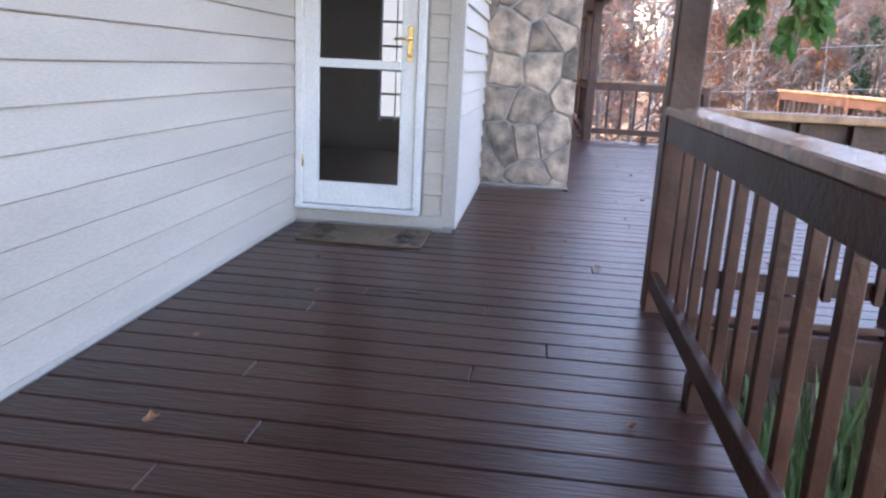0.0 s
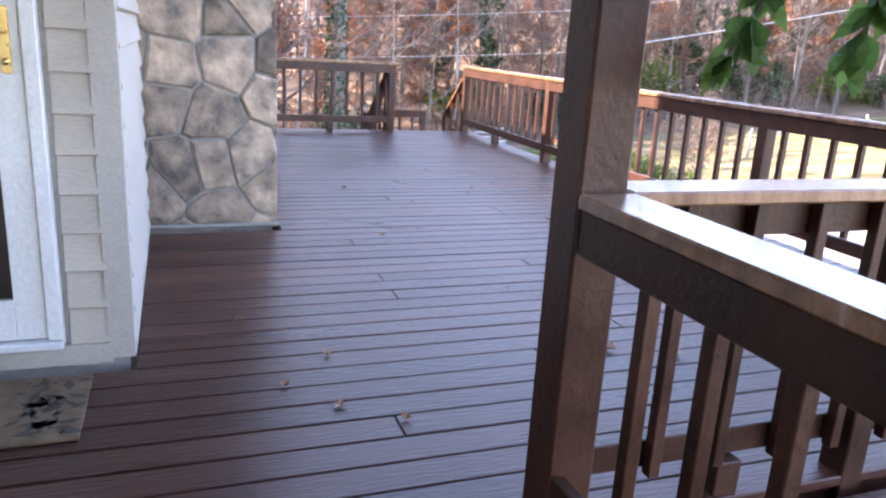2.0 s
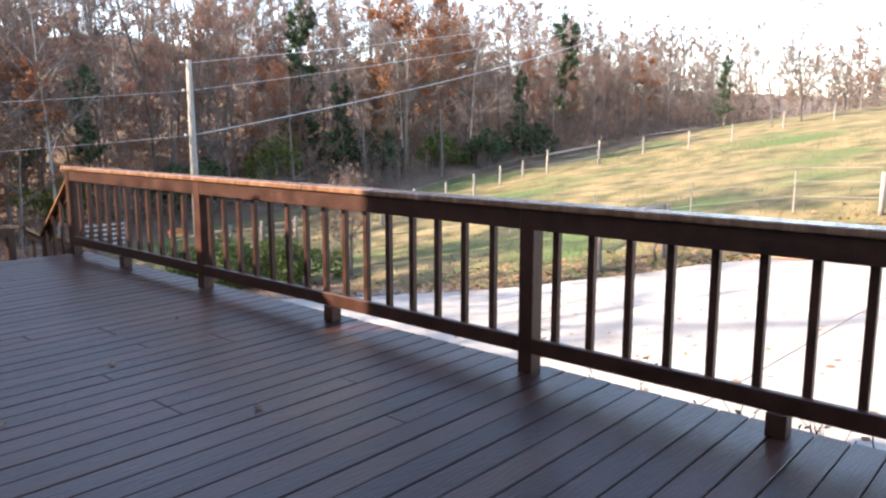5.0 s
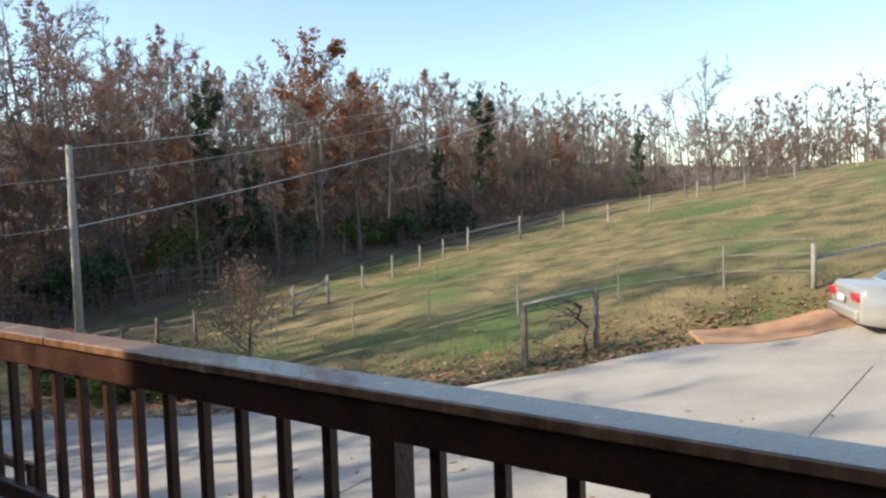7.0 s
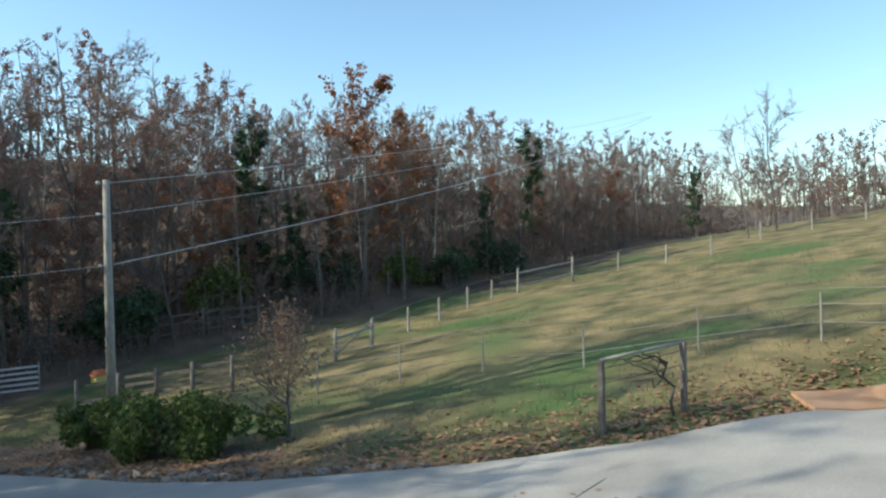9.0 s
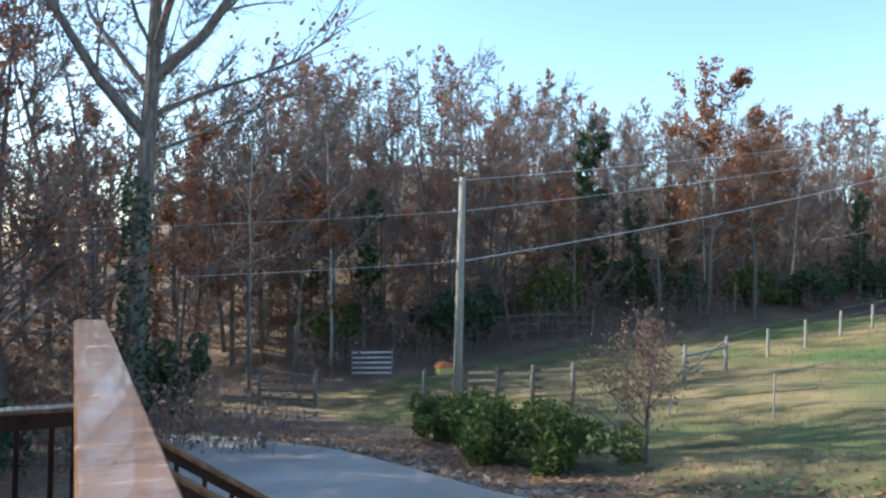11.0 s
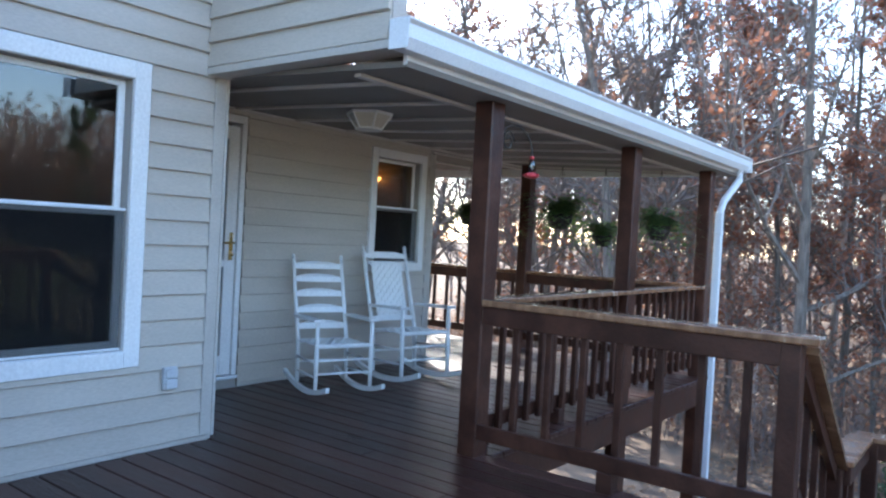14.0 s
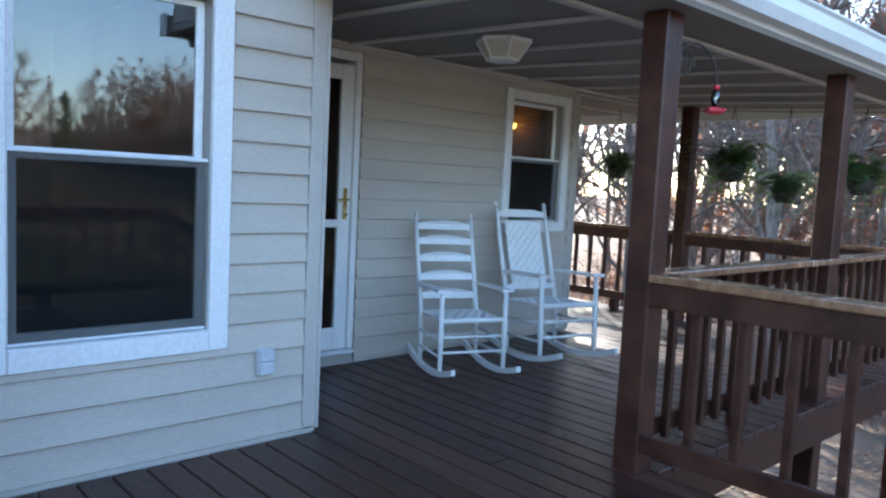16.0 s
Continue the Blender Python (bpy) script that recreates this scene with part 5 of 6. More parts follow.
def rocking_chair(x, y, turn, slats, tilt, size, label):
    """White wooden rocker: local x across, y to the front. slats: ladder back, else a panel back."""
    t = thing("rocking_chair", label, "chair", "white porch rocking chairs")
    t.matrix_world = pose(x, y, 0.001, 0, 0, turn) @ pose(0, 0, 0, tilt, 0, 0) @ Matrix.Scale(size, 4)
    w, sw = 0.25, 0.43
    for s in (-1, 1):
        arc = [(s * w, -0.46 + 0.105 * k, 0.035 + 0.09 * ((k - 4.6) / 4.6) ** 2) for k in range(10)]
        part("rocker", prism([(p[1], p[2] + 0.018) for p in arc] + [(p[1], p[2] - 0.022) for p in arc[::-1]], 0, s * w - 0.016, s * w + 0.016), M_WHITE, t)
        smooth(part("front_leg", tube([(s * w, 0.24, 0.06), (s * w, 0.24, 0.30), (s * w, 0.24, 0.45), (s * w, 0.24, 0.63)], [0.017, 0.021, 0.019, 0.016], 8), M_WHITE, t))
        smooth(part("back_post", tube([(s * w * 0.93, -0.21, 0.06), (s * w * 0.93, -0.22, 0.42), (s * w * 0.93, -0.34, 0.85), (s * w * 0.93, -0.41, 1.13)], [0.019, 0.020, 0.018, 0.015], 8), M_WHITE, t))
        smooth(part("finial", tube([(s * w * 0.93, -0.41, 1.13), (s * w * 0.93, -0.414, 1.145), (s * w * 0.93, -0.418, 1.165), (s * w * 0.93, -0.421, 1.178)], [0.010, 0.017, 0.015, 0.004], 8), M_WHITE, t))
        part("armrest", prism([(s * w - 0.03, -0.24), (s * w + 0.028, -0.24), (s * w + 0.036, 0.16), (s * w + 0.05, 0.28), (s * w - 0.045, 0.28), (s * w - 0.036, 0.16)], 2, 0.632, 0.654), M_WHITE, t)
        for z in (0.17, 0.29):
            smooth(part("side_rung", tube([(s * w * 0.97, -0.21, z), (s * w, 0.24, z)], 0.010, 7), M_WHITE, t))
    for yy, zz in ((0.24, (0.20, 0.31)), (-0.215, (0.24,))):
        for z in zz:
            smooth(part("cross_rung", tube([(-w, yy, z), (w, yy, z)], 0.010, 7), M_WHITE, t))
    part("seat_rail", box((-w, 0.22, 0.41), (w, 0.255, 0.445), 0.008), M_WHITE, t)
    part("seat_rail", box((-w * 0.93, -0.235, 0.40), (w * 0.93, -0.205, 0.435), 0.008), M_WHITE, t)
    bm = bmesh.new()
    n = 13
    for k in range(n):
        xx = -w + 0.03 + (2 * w - 0.06) * k / (n - 1)
        for j in range(8):
            yy = -0.2 + 0.43 * j / 7
            up = 0.004 if (j + k) % 2 else 0.0
            add_box(bm, (xx - 0.018, yy - 0.028, 0.424 + up), (xx + 0.018, yy + 0.028, 0.432 + up), 0)
    tagged(part("woven_seat", bm, M_WHITE, t, "white woven strip seat"), kind="stuff")

    def back_y(z):
        return -0.22 - 0.12 * (z - 0.42) / 0.43 if z < 0.85 else -0.34 - 0.07 * (z - 0.85) / 0.28
    ww = w * 0.93 - 0.012
    if slats:
        for z in (0.52, 0.66, 0.80, 0.93, 1.045):
            out = [(-ww, z), (ww, z), (ww, z + 0.045), (ww * 0.5, z + 0.066), (0, z + 0.072), (-ww * 0.5, z + 0.066), (-ww, z + 0.045)]
            bm = prism(out, 1, -0.007, 0.007)
            for v in bm.verts:
                v.co.y += back_y(v.co.z) - 0.025 * (1 - (v.co.x / ww) ** 2)
            part("back_slat", bm, M_WHITE, t)
    else:
        for z, h in ((0.50, 0.05), (1.06, 0.06)):
            bm = prism([(-ww, z), (ww, z), (ww, z + h * 0.7), (ww * 0.5, z + h), (-ww * 0.5, z + h), (-ww, z + h * 0.7)], 1, -0.008, 0.008)
            for v in bm.verts:
                v.co.y += back_y(v.co.z)
            part("back_slat", bm, M_WHITE, t)
        smooth(part("back_bar", tube([(-ww, back_y(1.02), 1.02), (ww, back_y(1.02), 1.02)], 0.011, 7), M_WHITE, t))
        bm = bmesh.new()
        for k in range(10):
            xx = -0.15 + 0.3 * k / 9
            for j in range(14):
                z = 0.555 + 0.45 * j / 13
                add_box(bm, (xx - 0.0155, back_y(z) - 0.005 + (0.004 if (j + k) % 2 else 0), z - 0.017), (xx + 0.0155, back_y(z) + 0.003 + (0.004 if (j + k) % 2 else 0), z + 0.017), 0)
        tagged(part("woven_back", bm, M_WHITE, t, "white woven back panel"), kind="stuff")
    return t


rocking_chair(0.04, 12.87, -110, True, 1.0, 0.95, "white ladder-back wooden rocking chair on the porch")
rocking_chair(0.09, 13.79, -103, False, 2.5, 1.04, "white rocking chair with woven panel back, tipped back")

doormat = thing("door_mat", "tan door mat with dark leaf print at the entry door", "mat", at=(0.02, 4.50, 0.002))
part("coir_top", box((-0.39, -0.24, 0), (0.39, 0.24, 0.012), 0.004), M_MAT, doormat)
rm = random.Random(9)
for side in (-0.27, 0.27):
    for k in range(60):
        cx, cy = side + rm.gauss(0, 0.06), rm.uniform(-0.2, 0.2)
        if abs(cx) > 0.37:
            continue
        an, ln = rm.uniform(0, 6.28), rm.uniform(0.02, 0.05)
        dx, dy = math.cos(an) * ln, math.sin(an) * ln
        raw("leaf_print", [(cx - dx, cy - dy, 0.0128), (cx - dy * 0.4, cy + dx * 0.4, 0.0128), (cx + dx, cy + dy, 0.0128), (cx + dy * 0.4, cy - dx * 0.4, 0.0128)], [(0, 1, 2, 3)], M_MATD, doormat)


# dead leaves on the boards
def dead_leaf(x, y, s, rs4):
    vs, fs = [], []
    n = 9
    for k in range(n):
        an = 2 * math.pi * k / n
        r = s * (1.0 if k % 2 else 0.5) * rs4.uniform(0.7, 1.1)
        vs.append((math.cos(an) * r, math.sin(an) * r * 0.7, 0.004 + rs4.uniform(0.1, 0.75) * r))
    vs.append((0, 0, 0.003))
    fs = [(k, (k + 1) % n, n) for k in range(n)]
    ob = raw("dead_leaf", vs, fs, L_LITTER)
    ob.matrix_world = pose(x, y, 0.002, 0, 0, rs4.uniform(0, 360))
    tagged(ob, "curled dry brown leaf lying on the deck", "leaf", "fallen leaves on the deck")


rl = random.Random(21)
for x, y, s in ((2.55, 4.55, 0.06), (2.75, 4.45, 0.075), (2.85, 4.75, 0.05), (1.3, 4.3, 0.04), (1.5, 4.15, 0.035), (0.95, 5.2, 0.05), (1.05, 4.5, 0.035), (1.3, 4.75, 0.035), (2.4, 5.4, 0.035), (2.1, 8.2, 0.04), (2.3, 8.6, 0.04), (2.7, 8.3, 0.04), (2.0, 8.9, 0.035), (2.9, 9.4, 0.04), (3.3, 8.1, 0.04), (2.5, 7.6, 0.035), (3.4, 6.9, 0.04), (2.0, 6.6, 0.035), (0.0, 1.9, 0.045), (0.3, 1.2, 0.03), (-0.1, 3.9, 0.03), (1.2, 1.6, 0.05), (1.4, 2.2, 0.035), (-0.25, 2.6, 0.03), (0.1, 3.3, 0.03), (3.5, 4.6, 0.05), (3.7, 5.1, 0.045), (4.1, 8.8, 0.04), (1.9, 10.4, 0.04), (3.0, 10.9, 0.035)):
    dead_leaf(x + rl.uniform(-0.05, 0.05), y, s, rl)


# ---- yard things ----
def gz_at(x, y):
    return ground_z(x, y)


pole = thing("utility_pole", "tall weathered wooden utility pole with insulators", "pole", at=(15.4, 28.2, gz_at(15.4, 28.2)))
smooth(part("shaft", tube([(0, 0, -0.5), (0, 0, 3.5), (0, 0, 7.45)], [0.15, 0.13, 0.10], 12), M_POST, pole))
pz = pole.location.z
tops = []
for z, nm in ((7.35, "insulator"), (6.4, "insulator"), (4.85, "insulator")):
    smooth(part(nm, tube([(-0.16, 0.05, z), (-0.22, 0.07, z), (-0.27, 0.09, z)], [0.03, 0.05, 0.03], 8), M_GREYP, pole, "pale insulator"))
part("ground_wire", tube([(0.11, -0.06, 0), (0.10, -0.06, 7.3)], 0.012, 5), M_DARK, pole)


def wire(label, p, q, sag, r=0.010, m=None):
    p, q = Vector(p), Vector(q)
    pts = [p.lerp(q, k / 24) - Vector((0, 0, sag * 4 * (k / 24) * (1 - k / 24))) for k in range(25)]
    bm = bmesh.new()
    add_tube(bm, pts, r, 5)
    tagged(part("power_line", bm, m or M_GREYP), label, "cable", "overhead power lines")


px, py = 15.4, 28.2
wire("thin grey power line running up the hill", (px, py, pz + 7.35), (75, 37, 14.5), 0.5)
wire("thin grey power line running up the hill", (px, py, pz + 6.4), (75, 36.5, 14.0), 0.6)
wire("thick bright cable running up the hill", (px, py, pz + 4.85), (75, 36, 14.0), 0.9, 0.018)
wire("thin cable running into the woods", (px, py, pz + 4.85), (-30, 52, 1.0), 1.2, 0.008)
wire("thin cable running into the woods", (px, py, pz + 6.4), (-34, 50, 2.4), 1.2, 0.007)


def fence_post(x, y, h, r, label="weathered round fence post", lean=0.0, group="pasture fence posts"):
    t = tube([(0, 0, -0.2), (lean, lean * 0.4, h)], [r, r * 0.9], 8)
    ob = part("fence_post", t, M_POST)
    ob.location = (x, y, gz_at(x, y))
    tagged(ob, label, "fence post", group)


line = [(22.8, 26.3), (24.8, 26.4), (28.0, 27.3), (30.6, 27.7), (33.7, 28.4), (35.8, 28.4), (37.2, 27.7), (40.0, 26.0), (43.0, 24.7), (43.5, 22.1), (45.1, 20.2), (51.2, 19.3), (53.3, 16.9), (55.2, 14.3), (57.5, 11.0), (60.0, 7.5), (62, 3.0)]
for x, y in line:
    fence_post(x, y, 1.05, 0.06, lean=rl.uniform(-0.05, 0.05))
for x, y in ((22.4, 10.0), (21.4, 12.4), (20.3, 14.8), (20.3, 17.8), (19.4, 20.0), (18.6, 22.5)):
    fence_post(x, y, 1.05, 0.025, "thin metal fence stake in the lawn", 0.02, "thin fence stakes")


def strands(label, pts, heights):
    bm = bmesh.new()
    for h in heights:
        add_tube(bm, [(x, y, gz_at(x, y) + h) for x, y in pts], 0.008, 4)
    tagged(part("fence_wire", bm, M_POST), label, "wire", kind="stuff")


strands("thin fence wires along the pasture", line, (0.4, 0.8, 1.15))
strands("thin fence wires across the lawn", [(22.0, 7.9), (22.4, 10.0), (21.4, 12.4), (20.3, 14.8), (20.3, 17.8), (19.4, 20.0), (18.6, 22.5)], (0.4, 0.8, 1.15))


def board_gate(name, label, a, b, h, n, material, posts=True, r=0.05, brace=False, cat="gate"):
    """Boards between two posts over sloping ground."""
    t = thing(name, label, cat)
    za, zb = gz_at(*a), gz_at(*b)
    ln = math.hypot(b[0] - a[0], b[1] - a[1])
    t.matrix_world = Matrix.Translation((a[0], a[1], za)) @ Matrix.Rotation(math.atan2(b[1] - a[1], b[0] - a[0]), 4, "Z")
    rise = zb - za
    for k in range(n):
        z = h * (k + 0.75) / n - 0.05
        part("board", prism([(0, z), (ln, z + rise), (ln, z + rise + 0.09), (0, z + 0.09)], 1, -0.018, 0.018), material, t)
    if brace:
        part("brace", prism([(0, 0.15), (ln, rise + h * 0.9), (ln, rise + h * 0.9 + 0.08), (0, 0.23)], 1, 0.02, 0.045), material, t)
    for d, z in ((0, 0), (ln, rise)) if posts else ():
        smooth(part("post", tube([(d, -0.06, z - 0.3), (d, -0.06, z + h + 0.12)], r, 8), M_POST if material is M_WHITE else material, t))
    return t


board_gate("wooden_fence", "grey wooden rail fence at the pasture corner", (37.2, 27.7), (40.0, 26.0), 1.25, 2, M_POST, cat="fence")
board_gate("wooden_fence", "grey wooden rail fence with brace by the pasture", (22.8, 26.3), (24.8, 26.4), 1.1, 1, M_POST, brace=True, cat="fence")
a = (22.0, 7.9)
board_gate("field_gate", "grey wooden gate with top rail in the field", a, (26.5, 3.0), 0.92, 1, M_POST, r=0.06)
pen = [(16.4, 32.6), (17.1, 31.0), (17.7, 29.6), (18.2, 28.2), (18.9, 27.0)]
for k, (p, q) in enumerate(zip(pen, pen[1:])):
    board_gate("pen_fence", "dark weathered rail fence of the small pen", p, q, 1.1, 2 if k % 2 == 0 else 4, M_OLDWOOD, r=0.07, cat="fence")
board_gate("dark_gate", "dark plank gate at the edge of the woods", (11.2, 36.3), (13.0, 35.0), 1.25, 4, M_OLDWOOD, r=0.08)
part("blue_bucket", tube([(12.45, 35.25, gz_at(12.4, 35.2) + 0.35), (12.45, 35.25, gz_at(12.4, 35.2) + 0.75)], [0.12, 0.15], 12), mat("blue_plastic", (0.20, 0.42, 0.60), (0.25, 0.48, 0.66), 0.5, scale=6, bump=0.02), bpy.data.objects["dark_gate"], "pale blue bucket hung on the gate")
board_gate("white_gate", "white five-bar panel leaning in the pasture", (16.3, 40.2), (17.6, 38.6), 1.15, 5, M_WHITE, posts=True, r=0.03)
far = [(19.0, 43.6), (21.5, 42.2), (24.0, 41.2), (26.5, 40.3), (29.0, 39.0)]
for p, q in zip(far, far[1:]):
    board_gate("far_fence", "dark rail fence before the woods", p, q, 1.3, 3, M_OLDWOOD, r=0.07, cat="fence")
toy = thing("play_house", "small yellow play house with orange roof on the grass", "play house", at=(19.4, 37.0, gz_at(19.4, 37)))
part("wall", box((-0.34, -0.26, 0), (0.34, 0.26, 0.34), 0.02), mat("yellow_plastic", (0.75, 0.60, 0.16), (0.80, 0.66, 0.22), 0.5, scale=5, bump=0.02), toy, "pale yellow body")
part("roof", prism([(-0.41, 0.33), (0.41, 0.33), (0.19, 0.54), (-0.19, 0.54)], 1, -0.31, 0.31), mat("orange_plastic", (0.80, 0.22, 0.08), (0.86, 0.27, 0.10), 0.5, scale=5, bump=0.02), toy, "orange roof")

trellis = thing("vine_trellis", "wooden post trellis with a bare grape vine", "trellis")
ta, tb = (15.7, 12.0), (17.05, 11.1)
za, zb = gz_at(*ta), gz_at(*tb)
H = 1.25
for (x, y), z in ((ta, za), (tb, zb)):
    part("post", box((x - 0.05, y - 0.05, z - 0.2), (x + 0.05, y + 0.05, z + H), 0.006), M_OLDWOOD, trellis)
smooth(part("crossbar", tube([(*ta, za + H), (*tb, zb + H)], 0.03, 8), M_POST, trellis))
for k, h in enumerate((0.85, 1.1)):
    part("wire", tube([(*ta, za + h), (*tb, zb + h)], 0.006, 4), M_DARK, trellis)
bm = bmesh.new()
rv = random.Random(4)


def lerp2(f):
    return Vector((ta[0] + (tb[0] - ta[0]) * f, ta[1] + (tb[1] - ta[1]) * f, za + (zb - za) * f))


main = [lerp2(0.86) + Vector((0, 0, 0)), lerp2(0.83) + Vector((0, 0, 0.28)), lerp2(0.88) + Vector((0, 0, 0.5)), lerp2(0.74) + Vector((0, 0, 0.72)), lerp2(0.80) + Vector((0, 0, 0.95)), lerp2(0.66) + Vector((0, 0, 1.1))]
add_tube(bm, main, [0.035, 0.03, 0.028, 0.025, 0.02, 0.015], 6)
for k in range(11):
    p = main[rv.choice((3, 4, 5))]
    pts = [p]
    for j in range(6):
        pts.append(pts[-1] + Vector(((ta[0] - tb[0]) * 0.09, (ta[1] - tb[1]) * 0.09, 0)) * rv.uniform(0.2, 1.4) + Vector((rv.gauss(0, 0.02), rv.gauss(0, 0.02), rv.gauss(0.0, 0.07))))
    add_tube(bm, pts, [0.013, 0.012, 0.010, 0.009, 0.007, 0.006, 0.004], 5)
part("vine", bm, M_DARK, trellis, "dark twisted bare vine")


# ---- car ----
def sedan(x, y, turn, label):
    t = thing("car", label, "car")
    t.matrix_world = pose(x, y, gz_at(x, y) + 0.085, 0, 0, turn)
    paint = mat("silver_paint", (0.62, 0.58, 0.52), (0.66, 0.62, 0.56), 0.25, metal=0.5, scale=3, bump=0.0, coat=0.6)
    dark = mat("tinted_glass", (0.10, 0.14, 0.17), (0.13, 0.17, 0.20), 0.05, scale=3, bump=0)
    tyre = mat("tyre_rubber", (0.02, 0.02, 0.02), (0.035, 0.035, 0.035), 0.8, scale=9, bump=0.2)
    lamp = mat("red_lens", (0.50, 0.02, 0.03), (0.62, 0.04, 0.05), 0.12, scale=9, bump=0)
    side = [(0.02, 0.42), (0.05, 0.30), (0.42, 0.22), (4.3, 0.22), (4.62, 0.34), (4.66, 0.55), (4.50, 0.72), (3.45, 0.92), (1.02, 0.98), (0.12, 0.99), (0.02, 0.86)]
    secs = [(-0.90, 0.86, 0.06), (-0.86, 0.94, 0.02), (-0.74, 1.0, 0.0), (0.74, 1.0, 0.0), (0.86, 0.94, 0.02), (0.90, 0.86, 0.06)]
    bm = bmesh.new()
    rows = [[bm.verts.new((2.33 + (px - 2.33) * (1 - 0.35 * ins), yy, 0.6 + (pz2 - 0.6) * sc)) for px, pz2 in side] for yy, sc, ins in secs]
    for a2, b2 in zip(rows, rows[1:]):
        for k in range(len(side)):
            bm.faces.new((a2[k], a2[(k + 1) % len(side)], b2[(k + 1) % len(side)], b2[k]))
    bm.faces.new(rows[0][::-1])
    bm.faces.new(rows[-1])
    bmesh.ops.recalc_face_normals(bm, faces=bm.faces)
    bmesh.ops.bevel(bm, geom=[e for e in bm.edges], offset=0.018, segments=2, affect="EDGES")
    body = smooth(part("body", bm, paint, t, "pale silver painted body"))
    cab = [(0.72, 0.97), (1.28, 1.40), (1.9, 1.46), (2.5, 1.42), (3.35, 0.93)]
    bm = bmesh.new()
    rows = []
    for yy, sc in ((-0.79, 0), (-0.60, 1), (0.60, 1), (0.79, 0)):
        rows.append([bm.verts.new((px, yy if pz2 < 1 else yy * (1 if sc else 0.80), pz2 + (0.015 if sc else -0.02) * (pz2 > 1))) for px, pz2 in cab])
    for a2, b2 in zip(rows, rows[1:]):
        for k in range(len(cab) - 1):
            bm.faces.new((a2[k], a2[k + 1], b2[k + 1], b2[k]))
    bm.faces.new(rows[0][::-1])
    bm.faces.new(rows[-1])
    bmesh.ops.recalc_face_normals(bm, faces=bm.faces)
    cabin = smooth(part("cabin", bm, paint, t))
    quad = lambda nm, vs, m, lab="": raw(nm, vs, [(0, 1, 2, 3)], m, t, lab)  # noqa: E731
    quad("rear_window", [(0.775, -0.62, 1.022), (0.775, 0.62, 1.022), (1.235, 0.52, 1.385), (1.235, -0.52, 1.385)], dark, "tinted rear window")
    quad("windscreen", [(3.25, -0.62, 0.995), (3.25, 0.62, 0.995), (2.56, 0.52, 1.40), (2.56, -0.52, 1.40)], dark, "tinted windscreen")
    for s in (-1, 1):
        for x0, x1, x2, x3 in ((0.98, 1.95, 1.95, 1.36), (2.0, 2.98, 2.48, 2.0)):
            raw("side_window", [(x0, s * 0.80, 1.01), (x1, s * 0.80, 1.0), (x2, s * 0.66, 1.38), (x3, s * 0.66, 1.37)], [(0, 1, 2, 3)], dark, t, "tinted side window")
        smooth(part("tail_lamp", box((-0.02, s * 0.66 - 0.16, 0.70), (0.20, s * 0.66 + 0.225, 0.86), 0.03), lamp, t, "red tail lamp"))
        smooth(part("head_lamp", box((4.42, s * 0.66 - 0.16, 0.60), (4.66, s * 0.66 + 0.18, 0.72), 0.03), dark, t))
        part("door_handle", box((1.75, s * 0.915 - 0.012, 0.82), (1.93, s * 0.915 + 0.012, 0.85), 0.005), paint, t)
        for wx in (0.92, 3.62):
            wh = smooth(part("wheel", tube([(wx, s * 0.70, 0.31), (wx, s * 0.93, 0.31)], 0.315, 24), tyre, t, "black tyre"))
            # flat dark disc paints the shade of the hollow between the spokes
            part("rim", tube([(wx, s * 0.925, 0.31), (wx, s * 0.936, 0.31)], [0.21, 0.20], 20), M_DARK, wh, "dark disc for the shaded hollow behind the spokes")
            for q in range(5):
                an = 2 * math.pi * q / 5 + 0.3
                m = Matrix.Translation((wx, s * 0.945, 0.31)) @ Matrix.Rotation(an, 4, "Y")
                part("spoke", box((0.02, -0.012, -0.034), (0.20, 0.012, 0.034), 0.008, m), paint, wh, "silver wheel spoke")
    part("rear_bumper", box((-0.05, -0.80, 0.36), (0.14, 0.80, 0.56), 0.04), paint, t)
    part("number_plate", box((-0.062, -0.16, 0.66), (-0.03, 0.16, 0.78), 0.004), M_WHITE, t, "white number plate")
    return t


sedan(19.15, 6.9, -66, "pale silver sedan parked on the driveway edge")


